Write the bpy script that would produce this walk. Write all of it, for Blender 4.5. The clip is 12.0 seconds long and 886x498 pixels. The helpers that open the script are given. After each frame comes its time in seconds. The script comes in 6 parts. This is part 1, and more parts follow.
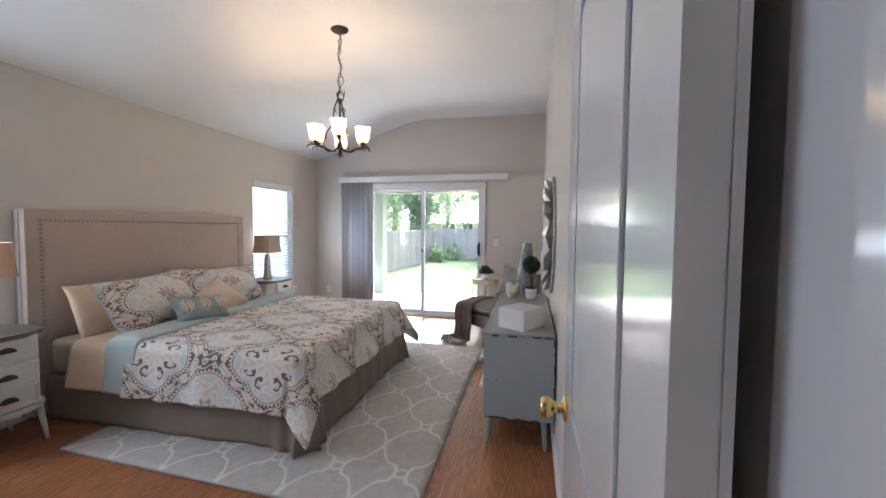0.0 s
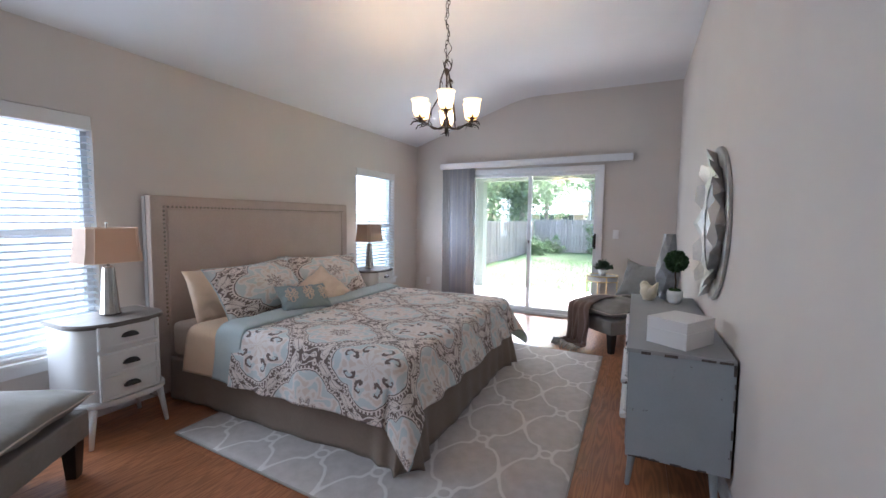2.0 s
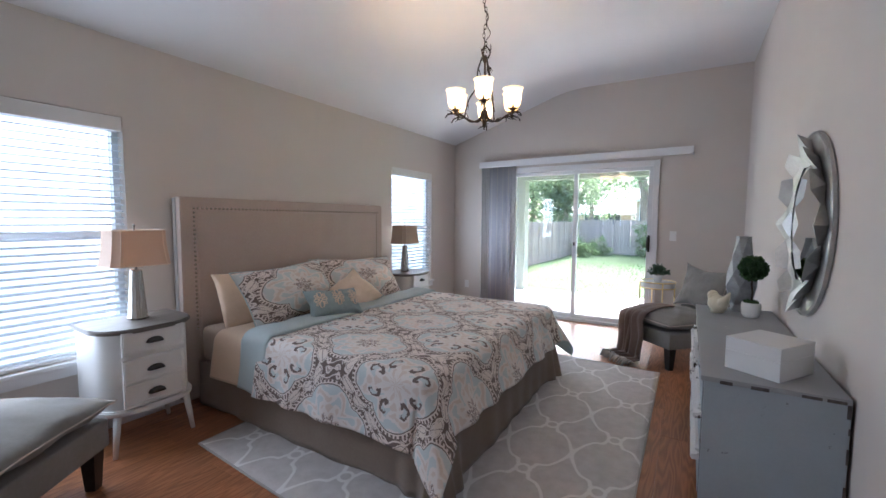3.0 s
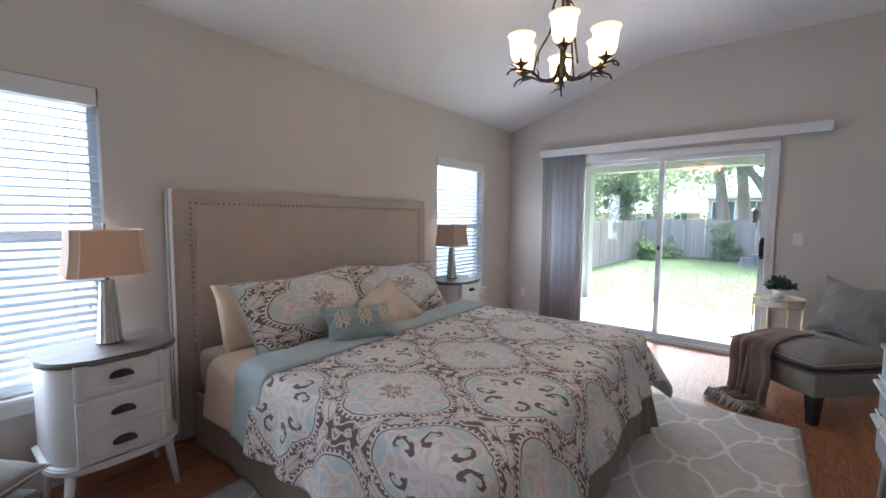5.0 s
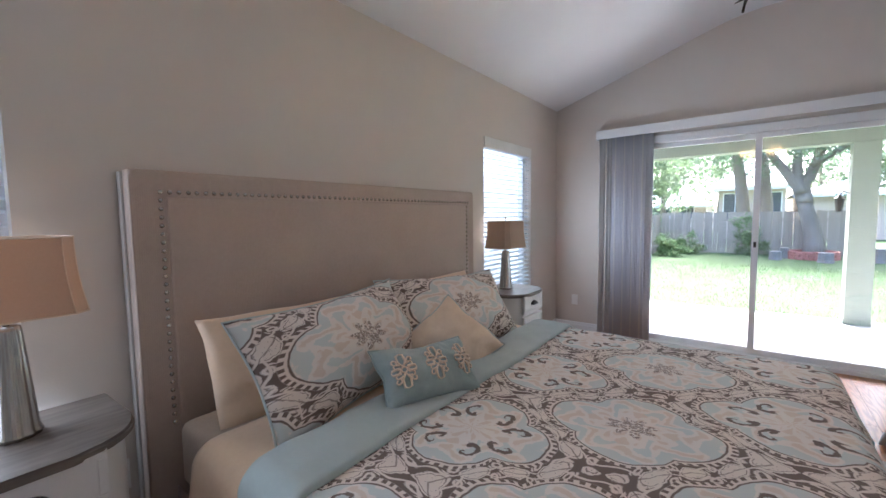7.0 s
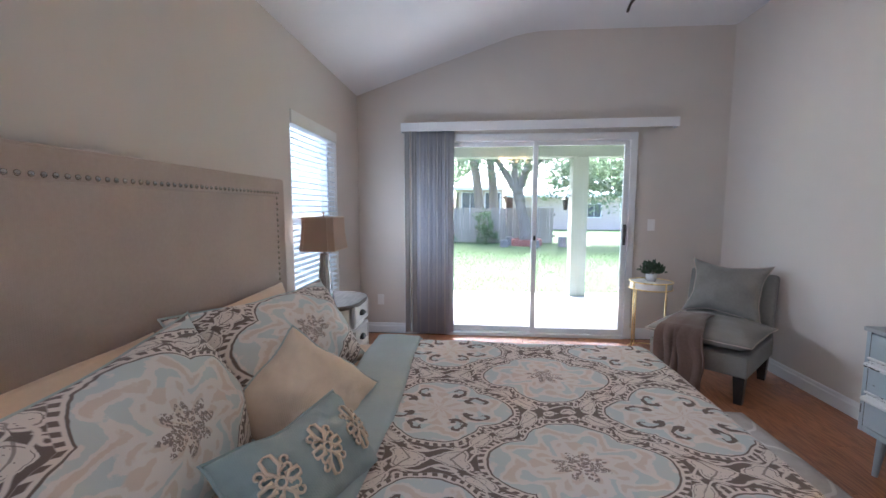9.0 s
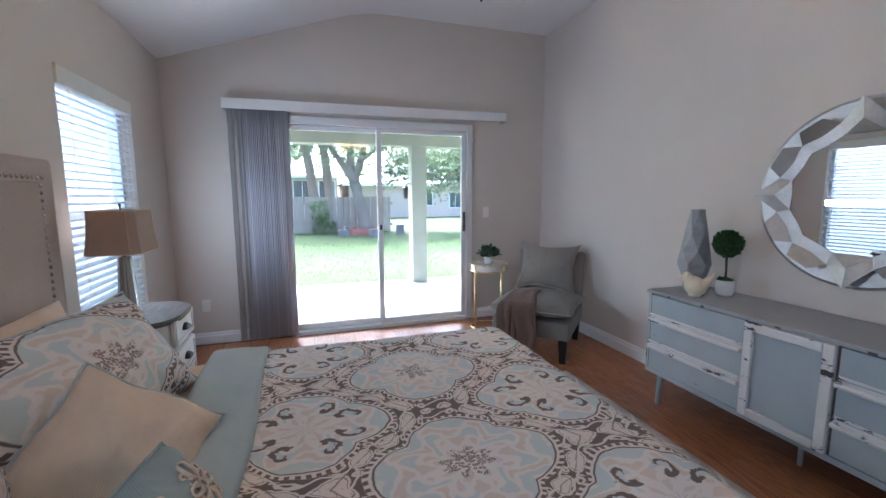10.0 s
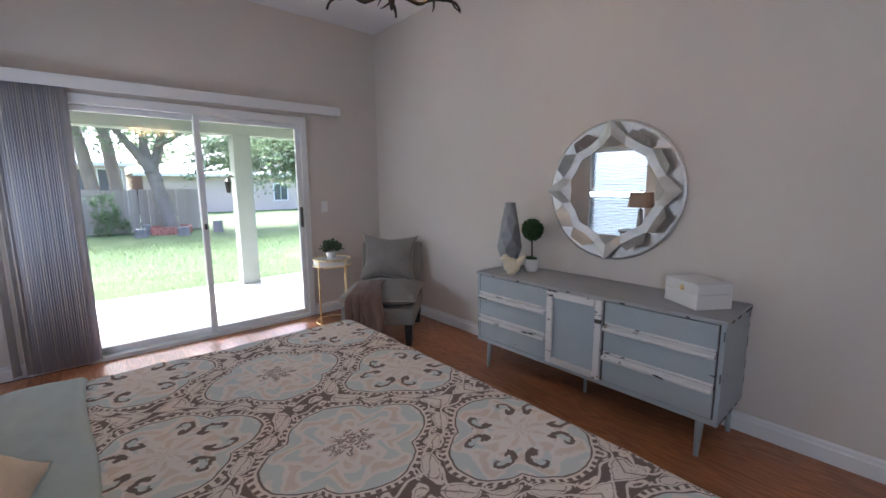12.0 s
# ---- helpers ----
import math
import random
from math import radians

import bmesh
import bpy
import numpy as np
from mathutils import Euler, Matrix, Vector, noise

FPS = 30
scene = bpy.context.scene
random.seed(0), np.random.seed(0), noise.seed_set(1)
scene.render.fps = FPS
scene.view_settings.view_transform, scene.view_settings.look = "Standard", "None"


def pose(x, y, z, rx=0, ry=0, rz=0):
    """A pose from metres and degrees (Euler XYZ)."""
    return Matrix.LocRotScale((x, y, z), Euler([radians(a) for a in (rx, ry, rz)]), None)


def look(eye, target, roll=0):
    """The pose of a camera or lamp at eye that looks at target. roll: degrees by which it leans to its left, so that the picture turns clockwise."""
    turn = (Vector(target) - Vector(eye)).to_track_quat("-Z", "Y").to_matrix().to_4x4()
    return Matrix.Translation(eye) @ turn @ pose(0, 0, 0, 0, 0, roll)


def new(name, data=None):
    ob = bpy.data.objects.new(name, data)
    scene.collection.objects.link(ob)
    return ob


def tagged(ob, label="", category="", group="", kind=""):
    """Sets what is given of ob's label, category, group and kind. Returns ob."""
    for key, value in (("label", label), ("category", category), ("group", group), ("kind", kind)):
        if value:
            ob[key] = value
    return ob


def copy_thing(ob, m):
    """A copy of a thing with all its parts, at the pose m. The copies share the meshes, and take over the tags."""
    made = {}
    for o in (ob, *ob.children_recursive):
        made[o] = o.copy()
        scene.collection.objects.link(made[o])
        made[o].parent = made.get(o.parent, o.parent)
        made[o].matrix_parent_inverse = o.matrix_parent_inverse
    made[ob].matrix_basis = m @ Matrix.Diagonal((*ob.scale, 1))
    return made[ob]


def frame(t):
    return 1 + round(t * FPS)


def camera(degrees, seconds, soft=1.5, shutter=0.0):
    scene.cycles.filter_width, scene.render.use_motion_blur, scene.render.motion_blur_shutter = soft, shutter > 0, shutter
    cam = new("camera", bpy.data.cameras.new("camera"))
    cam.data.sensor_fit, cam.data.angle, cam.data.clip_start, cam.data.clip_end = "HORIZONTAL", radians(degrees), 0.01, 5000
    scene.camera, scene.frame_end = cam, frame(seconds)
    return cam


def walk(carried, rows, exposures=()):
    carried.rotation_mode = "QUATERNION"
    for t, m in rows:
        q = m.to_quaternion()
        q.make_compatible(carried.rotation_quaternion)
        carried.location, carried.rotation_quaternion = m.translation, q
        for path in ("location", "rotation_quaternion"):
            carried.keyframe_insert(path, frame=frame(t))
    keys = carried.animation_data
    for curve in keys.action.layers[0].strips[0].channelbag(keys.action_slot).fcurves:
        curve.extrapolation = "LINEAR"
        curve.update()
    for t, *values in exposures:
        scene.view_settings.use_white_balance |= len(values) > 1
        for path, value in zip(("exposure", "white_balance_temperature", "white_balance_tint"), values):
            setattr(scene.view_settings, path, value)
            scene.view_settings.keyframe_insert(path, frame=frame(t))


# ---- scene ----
cam = camera(94.3, 12.0)
PATH = [
    (0, (-0.169, -0.123, 1.41), (-0.589, 1.829, 1.307), 0.5),
    (0.5, (-0.213, -0.063, 1.39), (-0.747, 1.861, 1.272), 0.6),
    (1, (-0.295, 0.022, 1.375), (-0.925, 1.916, 1.244), 0.6),
    (1.5, (-0.375, 0.145, 1.362), (-1.109, 2.0, 1.22), 0.5),
    (2, (-0.443, 0.277, 1.372), (-1.293, 2.081, 1.224), 0.6),
    (2.5, (-0.487, 0.394, 1.375), (-1.44, 2.147, 1.227), 0.5),
    (4.5, (-0.796, 0.989, 1.364), (-1.962, 2.607, 1.219), 0.4),
    (5, (-0.965, 1.156, 1.362), (-2.187, 2.732, 1.21), 0.4),
    (5.5, (-1.177, 1.281, 1.338), (-2.432, 2.829, 1.174), 0.3),
    (6, (-1.388, 1.411, 1.329), (-2.665, 2.941, 1.168), 0.1),
    (6.5, (-1.634, 1.505, 1.322), (-2.897, 3.048, 1.169), -0.4),
    (8.5, (-2.349, 1.768, 1.38), (-2.927, 3.672, 1.183), 0.2),
    (9, (-2.469, 1.87, 1.351), (-2.627, 3.854, 1.154), 0.1),
    (9.5, (-2.516, 1.971, 1.345), (-2.24, 3.94, 1.128), -0.1),
    (10, (-2.558, 2.01, 1.354), (-1.944, 3.897, 1.102), -0.2),
    (10.5, (-2.604, 2.002, 1.366), (-1.73, 3.778, 1.082), -0.3),
    (11, (-2.656, 1.968, 1.372), (-1.564, 3.617, 1.078), -0.2),
    (11.5, (-2.691, 1.952, 1.381), (-1.459, 3.5, 1.085), -0.2),
    (12, (-2.709, 1.941, 1.394), (-1.405, 3.427, 1.094), -0.4),
]
walk(cam, [(t, look(eye, target, roll)) for t, eye, target, roll in PATH],
     [(0, 4.44, 5700, 12), (2.5, 4.24, 5450, 14), (5.5, 4.12, 5500, 13), (8.5, 4.15, 5600, 15), (9.5, 4.07, 5200, 13), (10.5, 3.9, 5350, 13), (12, 3.8, 5600, 16)])
SKY, SUN, WINDOW, BULB, GLASS_GLOW, BACKDROP_GLOW = 0.14, 1.75, 1.35, 0.112, 0.36, 0.060

# ---- light ----
world = bpy.data.worlds.new("sky")
scene.world = world
world.use_nodes = True
wt = world.node_tree
sky = wt.nodes.new("ShaderNodeTexSky")
sky.sky_type, sky.sun_disc = "NISHITA", False
sky.sun_elevation, sky.sun_rotation = radians(50), radians(345)
sky.air_density, sky.dust_density, sky.ozone_density = 0.7, 6.0, 0.6
wt.links.new(sky.outputs["Color"], wt.nodes["Background"].inputs["Color"])
wt.nodes["Background"].inputs["Strength"].default_value = SKY

sun = new("sun", bpy.data.lights.new("sun", "SUN"))
sun.data.energy, sun.data.angle, sun.data.color = SUN, radians(16), (1.0, 0.97, 0.92)
sun.matrix_basis = look((-2.6, 17.7, 11.9), (-0.5, 9.9, 2.4))


def window_daylight(x, y, z, height, power):
    """The sky's light in the opening of a window of the left wall."""
    lamp = new("window_daylight", bpy.data.lights.new("window_daylight", "AREA"))
    lamp.data.shape, lamp.data.size, lamp.data.size_y = "RECTANGLE", 0.86, height
    lamp.data.energy, lamp.data.color = power, (0.90, 0.96, 1.0)
    lamp.matrix_basis = Matrix.Translation((x, y, z)) @ Matrix(((0, 0, -1, 0), (1, 0, 0, 0), (0, -1, 0, 0), (0, 0, 0, 1)))


window_daylight(-3.712, 1.32, 1.27, 1.42, WINDOW)
window_daylight(-3.712, 5.06, 1.26, 0.07, WINDOW * 0.6)


# glowing sheet added close outside the two blinds, in place of hazy distance
glow = bpy.data.materials.new("glowing_backdrop")
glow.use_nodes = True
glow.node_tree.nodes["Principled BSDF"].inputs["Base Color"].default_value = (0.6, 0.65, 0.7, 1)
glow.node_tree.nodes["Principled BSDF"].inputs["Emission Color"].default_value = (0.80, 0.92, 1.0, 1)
glow.node_tree.nodes["Principled BSDF"].inputs["Emission Strength"].default_value = BACKDROP_GLOW
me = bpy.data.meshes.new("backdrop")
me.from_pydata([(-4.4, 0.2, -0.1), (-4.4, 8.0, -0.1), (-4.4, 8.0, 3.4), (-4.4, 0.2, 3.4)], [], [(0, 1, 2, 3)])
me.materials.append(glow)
tagged(new("backdrop", me), "added glowing sheet, standing in for daylight outside the side windows", "backdrop", kind="structure")


# ---- materials ----
class Val:
    """A number in a node tree, with plain arithmetic."""

    def __init__(self, tree, out):
        self.tree, self.out = tree, out

    def op(self, kind, *args, clamp=False):
        n = self.tree.nodes.new("ShaderNodeMath")
        n.operation, n.use_clamp = kind, clamp
        for i, a in enumerate((self, *args)):
            if isinstance(a, Val):
                self.tree.links.new(a.out, n.inputs[i])
            else:
                n.inputs[i].default_value = a
        return Val(self.tree, n.outputs[0])

    def __add__(self, o): return self.op("ADD", o)
    def __radd__(self, o): return self.op("ADD", o)
    def __sub__(self, o): return self.op("SUBTRACT", o)
    def __rsub__(self, o): return (self * -1.0) + o
    def __mul__(self, o): return self.op("MULTIPLY", o)
    def __rmul__(self, o): return self.op("MULTIPLY", o)
    def __truediv__(self, o): return self.op("DIVIDE", o)
    def abs(self): return self.op("ABSOLUTE")
    def sin(self): return self.op("SINE")
    def cos(self): return self.op("COSINE")
    def sqrt(self): return self.op("SQRT")
    def min(self, o): return self.op("MINIMUM", o)
    def max(self, o): return self.op("MAXIMUM", o)
    def wrap(self, period): return self.op("WRAP", period / 2, -period / 2)
    def atan2(self, o): return self.op("ARCTAN2", o)

    def below(self, edge, soft):
        """1 where the number lies under edge, 0 over it, with a soft border."""
        d = (edge - self) if isinstance(edge, Val) else (self * -1.0 + edge)
        return (d / soft).op("ADD", 0.5, clamp=True)


class Look:
    """A node material under construction."""

    def __init__(self, name, rough=0.6, metal=0.0, spec=0.5):
        self.mat = bpy.data.materials.new(name)
        self.mat.use_nodes = True
        self.t = self.mat.node_tree
        self.b = self.t.nodes["Principled BSDF"]
        self.b.inputs["Roughness"].default_value = rough
        self.b.inputs["Metallic"].default_value = metal
        self.b.inputs["Specular IOR Level"].default_value = spec
        self.geo = None

    def coords(self, kind="Object", scale=(1, 1, 1)):
        tc = self.t.nodes.new("ShaderNodeTexCoord")
        mp = self.t.nodes.new("ShaderNodeMapping")
        mp.inputs["Scale"].default_value = scale
        self.t.links.new(tc.outputs[kind], mp.inputs["Vector"])
        return mp.outputs[0]

    def xyz(self, socket):
        n = self.t.nodes.new("ShaderNodeSeparateXYZ")
        self.t.links.new(socket, n.inputs[0])
        return [Val(self.t, n.outputs[i]) for i in range(3)]

    def noise(self, vec, scale, detail=4.0, rough=0.55):
        n = self.t.nodes.new("ShaderNodeTexNoise")
        n.inputs["Scale"].default_value, n.inputs["Detail"].default_value, n.inputs["Roughness"].default_value = scale, detail, rough
        self.t.links.new(vec, n.inputs["Vector"])
        return Val(self.t, n.outputs["Fac"])

    def voronoi(self, vec, scale, feature="F1"):
        n = self.t.nodes.new("ShaderNodeTexVoronoi")
        n.feature = feature
        n.inputs["Scale"].default_value = scale
        self.t.links.new(vec, n.inputs["Vector"])
        return Val(self.t, n.outputs["Distance"])

    def rand(self):
        n = self.t.nodes.new("ShaderNodeObjectInfo")
        return Val(self.t, n.outputs["Random"])

    def island(self):
        n = self.t.nodes.new("ShaderNodeNewGeometry")
        return Val(self.t, n.outputs["Random Per Island"])

    def mix(self, fac, a, b):
        n = self.t.nodes.new("ShaderNodeMix")
        n.data_type = "RGBA"
        if isinstance(fac, Val):
            self.t.links.new(fac.out, n.inputs[0])
        else:
            n.inputs[0].default_value = fac
        for i, c in ((6, a), (7, b)):
            if isinstance(c, tuple):
                n.inputs[i].default_value = (*c, 1)
            else:
                self.t.links.new(c, n.inputs[i])
        return n.outputs[2]

    def color(self, c):
        if isinstance(c, tuple):
            self.b.inputs["Base Color"].default_value = (*c, 1)
        else:
            self.t.links.new(c, self.b.inputs["Base Color"])
        return self

    def rough(self, v):
        self.t.links.new(v.out, self.b.inputs["Roughness"])
        return self

    def bump(self, v, strength=0.3, dist=0.002):
        n = self.t.nodes.new("ShaderNodeBump")
        n.inputs["Strength"].default_value, n.inputs["Distance"].default_value = strength, dist
        self.t.links.new(v.out, n.inputs["Height"])
        self.t.links.new(n.outputs[0], self.b.inputs["Normal"])
        return self

    def translucent(self, amount, color):
        tr = self.t.nodes.new("ShaderNodeBsdfTranslucent")
        tr.inputs["Color"].default_value = (*color, 1)
        mx = self.t.nodes.new("ShaderNodeMixShader")
        mx.inputs[0].default_value = amount
        self.t.links.new(self.b.outputs[0], mx.inputs[1])
        self.t.links.new(tr.outputs[0], mx.inputs[2])
        self.t.links.new(mx.outputs[0], self.t.nodes["Material Output"].inputs["Surface"])
        return self


def plain(name, a, b, rough=0.6, metal=0.0, scale=8.0, fine=120.0, bump=0.15, dist=0.001, spec=0.5):
    """Two close tones at two scales, with a fine relief."""
    m = Look(name, rough, metal, spec)
    v = m.coords()
    n1, n2 = m.noise(v, scale), m.noise(v, fine, 2.0)
    m.color(m.mix((n1 * 0.7 + n2 * 0.3 - 0.3) * 2.2, a, b))
    m.bump(n2, bump, dist)
    m.rough((n1 - 0.5) * (0.05 if metal > 0.9 else 0.16) + rough)
    return m.mat


def woven(name, a, b, rough=0.9, thread=900.0, bump=0.35):
    """Cloth with a weave of crossed threads."""
    m = Look(name, rough, 0.0, 0.2)
    v = m.coords()
    x, y, z = m.xyz(v)
    weave = ((x + z * 0.7) * thread).sin() * ((y + z * 0.7) * thread).sin()
    n1, n2 = m.noise(v, 5.0), m.noise(v, 60.0)
    m.color(m.mix((n1 * 0.6 + n2 * 0.4 - 0.3) * 2.4, a, b))
    m.bump(weave * 0.3 + n2, bump, 0.002)
    m.b.inputs["Sheen Weight"].default_value = 0.15
    return m.mat


def wall_paint(name, a, b):
    m = Look(name, 0.75, 0, 0.3)
    v = m.coords()
    n1, n2 = m.noise(v, 1.3), m.noise(v, 160.0, 3.0)
    m.color(m.mix((n1 - 0.3) * 2.0, a, b))
    m.bump(n2 * 0.7 + m.noise(v, 35.0), 0.22, 0.002)
    return m.mat


M_WALL = wall_paint("greige_wall_paint", (0.63, 0.575, 0.525), (0.66, 0.605, 0.555))
M_CEIL = wall_paint("white_ceiling_paint", (0.80, 0.79, 0.795), (0.84, 0.83, 0.835))
M_TRIM = plain("white_trim_paint", (0.76, 0.76, 0.77), (0.80, 0.80, 0.80), 0.35, scale=3.0, bump=0.05)
M_DOOR = plain("white_gloss_paint", (0.74, 0.75, 0.78), (0.79, 0.79, 0.81), 0.15, scale=3.0, bump=0.04)
M_ALU = plain("white_aluminium", (0.72, 0.73, 0.74), (0.78, 0.79, 0.8), 0.4, 0.0, 6.0, bump=0.03)
M_DARK = plain("dark_bronze", (0.035, 0.028, 0.024), (0.06, 0.05, 0.04), 0.4, 0.5, 30.0)
M_BRASS = plain("polished_brass", (0.78, 0.55, 0.2), (0.84, 0.62, 0.27), 0.16, 1.0, 20.0, bump=0.03)
M_GOLD = plain("brushed_gold", (0.80, 0.62, 0.30), (0.86, 0.70, 0.40), 0.28, 1.0, 30.0, bump=0.05)
M_PLASTIC = plain("ivory_plastic", (0.80, 0.79, 0.77), (0.84, 0.83, 0.81), 0.4, bump=0.02)
M_BLACK = plain("black_stained_wood", (0.012, 0.010, 0.009), (0.03, 0.025, 0.022), 0.35, 0, 20.0)
M_CHROME = plain("brushed_nickel", (0.36, 0.345, 0.32), (0.46, 0.445, 0.42), 0.24, 1.0, 6.0, 300.0, 0.02)
M_SILVERLEAF = plain("silver_leaf", (0.42, 0.41, 0.395), (0.60, 0.585, 0.565), 0.44, 1.0, 9.0, 70.0, 0.30, 0.002)
M_TAUPE = woven("taupe_linen", (0.445, 0.36, 0.305), (0.515, 0.423, 0.363))
M_PIPING = woven("pale_grey_piping", (0.42, 0.40, 0.38), (0.5, 0.48, 0.46))
M_GREYLINEN = woven("grey_linen", (0.22, 0.203, 0.183), (0.275, 0.256, 0.233))
M_SKIRT = woven("brown_skirt_cloth", (0.235, 0.18, 0.14), (0.285, 0.222, 0.175))
M_PEACH = woven("peach_sheet_cotton", (0.68, 0.51, 0.36), (0.75, 0.58, 0.42), thread=1600, bump=0.2)
M_TAN = woven("tan_fitted_sheet", (0.40, 0.31, 0.23), (0.46, 0.36, 0.28), thread=1600, bump=0.2)
M_CREAM = woven("cream_faux_suede", (0.70, 0.56, 0.43), (0.78, 0.64, 0.50))
M_BLUE = woven("duck_egg_cotton", (0.43, 0.50, 0.50), (0.485, 0.555, 0.55), thread=1600, bump=0.2)
M_TEAL = woven("sage_teal_cotton", (0.30, 0.365, 0.36), (0.355, 0.42, 0.41))
M_THROW = woven("brown_knit_throw", (0.135, 0.085, 0.065), (0.19, 0.125, 0.10), thread=500, bump=0.6)
M_FRINGE = woven("grey_fringe_yarn", (0.36, 0.32, 0.29), (0.48, 0.44, 0.40))
M_WHITEWOOD = plain("white_painted_wood", (0.70, 0.69, 0.67), (0.77, 0.76, 0.74), 0.5, scale=5.0, bump=0.1)
M_CERAMIC = plain("white_ceramic", (0.78, 0.77, 0.75), (0.82, 0.81, 0.79), 0.25, scale=5.0, bump=0.02)
M_CREAMCERAMIC = plain("cream_crackled_ceramic", (0.66, 0.57, 0.42), (0.78, 0.70, 0.54), 0.4, 0, 25.0, 160.0, 0.2)
M_BOX = plain("matt_white_lacquer", (0.74, 0.73, 0.72), (0.78, 0.77, 0.76), 0.5, scale=3.0, bump=0.04)
M_SOIL = plain("dark_soil", (0.02, 0.014, 0.01), (0.05, 0.035, 0.025), 0.95, 0, 60.0)
M_LEAF = plain("topiary_green", (0.022, 0.055, 0.014), (0.05, 0.11, 0.03), 0.7, 0, 60.0)
M_SAGELEAF = plain("sage_green_leaves", (0.035, 0.07, 0.035), (0.085, 0.13, 0.075), 0.6, 0, 40.0)
M_STEM = plain("brown_stem_bark", (0.05, 0.035, 0.022), (0.09, 0.065, 0.045), 0.85, 0, 60.0)
M_ANTLER = plain("antiqued_bronze_twig", (0.022, 0.015, 0.011), (0.06, 0.04, 0.027), 0.5, 0.3, 45.0, 200.0, 0.5)
M_GROUT = plain("dark_joint", (0.05, 0.025, 0.014), (0.07, 0.035, 0.02), 0.8)


def grey_top():
    m = Look("weathered_grey_wood", 0.5, 0, 0.25)
    v = m.coords("Object", (9, 1.2, 9))
    n, f = m.noise(v, 6.0, 6.0), m.noise(m.coords(), 150.0)
    m.color(m.mix((n - 0.3) * 2.0, (0.12, 0.098, 0.082), (0.215, 0.185, 0.162)))
    return m.bump(n * 0.6 + f * 0.4, 0.2, 0.001).mat


def distressed(name, body, under, amount, scale):
    """Chalk paint worn through in rough flakes."""
    m = Look(name, 0.6, 0, 0.35)
    v = m.coords("Object", (1, 0.35, 1))
    w = m.coords()
    chips = m.noise(v, scale, 6.0, 0.7)
    n1, n2 = m.noise(w, 6.0), m.noise(w, 90.0)
    paint = m.mix((n1 * 0.6 + n2 * 0.4 - 0.3) * 2.0, body, tuple(c * 1.14 for c in body))
    m.color(m.mix(chips.below(amount, 0.03), paint, under))
    return m.bump(chips.op("MINIMUM", amount + 0.05) * 3.0 + n2 * 0.4, 0.35, 0.002).mat


M_GREYTOP = grey_top()
M_DRESSER = distressed("blue_grey_chalk_paint", (0.36, 0.405, 0.435), (0.13, 0.11, 0.095), 0.31, 16.0)
M_DRESSERTOP = distressed("grey_chalk_paint", (0.34, 0.345, 0.35), (0.45, 0.45, 0.45), 0.32, 6.0)
M_DISTRESS = distressed("flaked_white_paint", (0.66, 0.65, 0.64), (0.055, 0.045, 0.04), 0.40, 20.0)
M_RIM = plain("dark_worn_edge", (0.05, 0.042, 0.038), (0.16, 0.14, 0.13), 0.7, 0, 40.0)


def oak_plank():
    m = Look("red_oak_laminate", 0.30, 0, 0.5)
    tc = m.coords("Object", (1, 1, 1))
    r = m.rand()
    off = m.t.nodes.new("ShaderNodeCombineXYZ")
    m.t.links.new((r * 37.0).out, off.inputs[0])
    m.t.links.new((r * 91.0).out, off.inputs[1])
    add = m.t.nodes.new("ShaderNodeVectorMath")
    m.t.links.new(tc, add.inputs[0])
    m.t.links.new(off.outputs[0], add.inputs[1])
    st = m.t.nodes.new("ShaderNodeMapping")
    st.inputs["Scale"].default_value = (1, 0.09, 1)
    m.t.links.new(add.outputs[0], st.inputs["Vector"])
    big = m.noise(st.outputs[0], 9.0, 2.0)
    rings = ((big * 95.0).sin() * 0.5 + 0.5)
    st2 = m.t.nodes.new("ShaderNodeMapping")
    st2.inputs["Scale"].default_value = (1, 0.03, 1)
    m.t.links.new(add.outputs[0], st2.inputs["Vector"])
    pores = m.noise(st2.outputs[0], 260.0, 3.0, 0.7)
    tone = rings * 0.5 + pores * 0.62 + r * 0.3 - 0.24
    m.color(m.mix(tone, (0.47, 0.198, 0.087), (0.185, 0.066, 0.028)))
    m.rough(pores * 0.12 + 0.27)
    return m.bump(pores * 0.6 + rings * 0.06, 0.12, 0.001).mat


M_OAK = oak_plank()


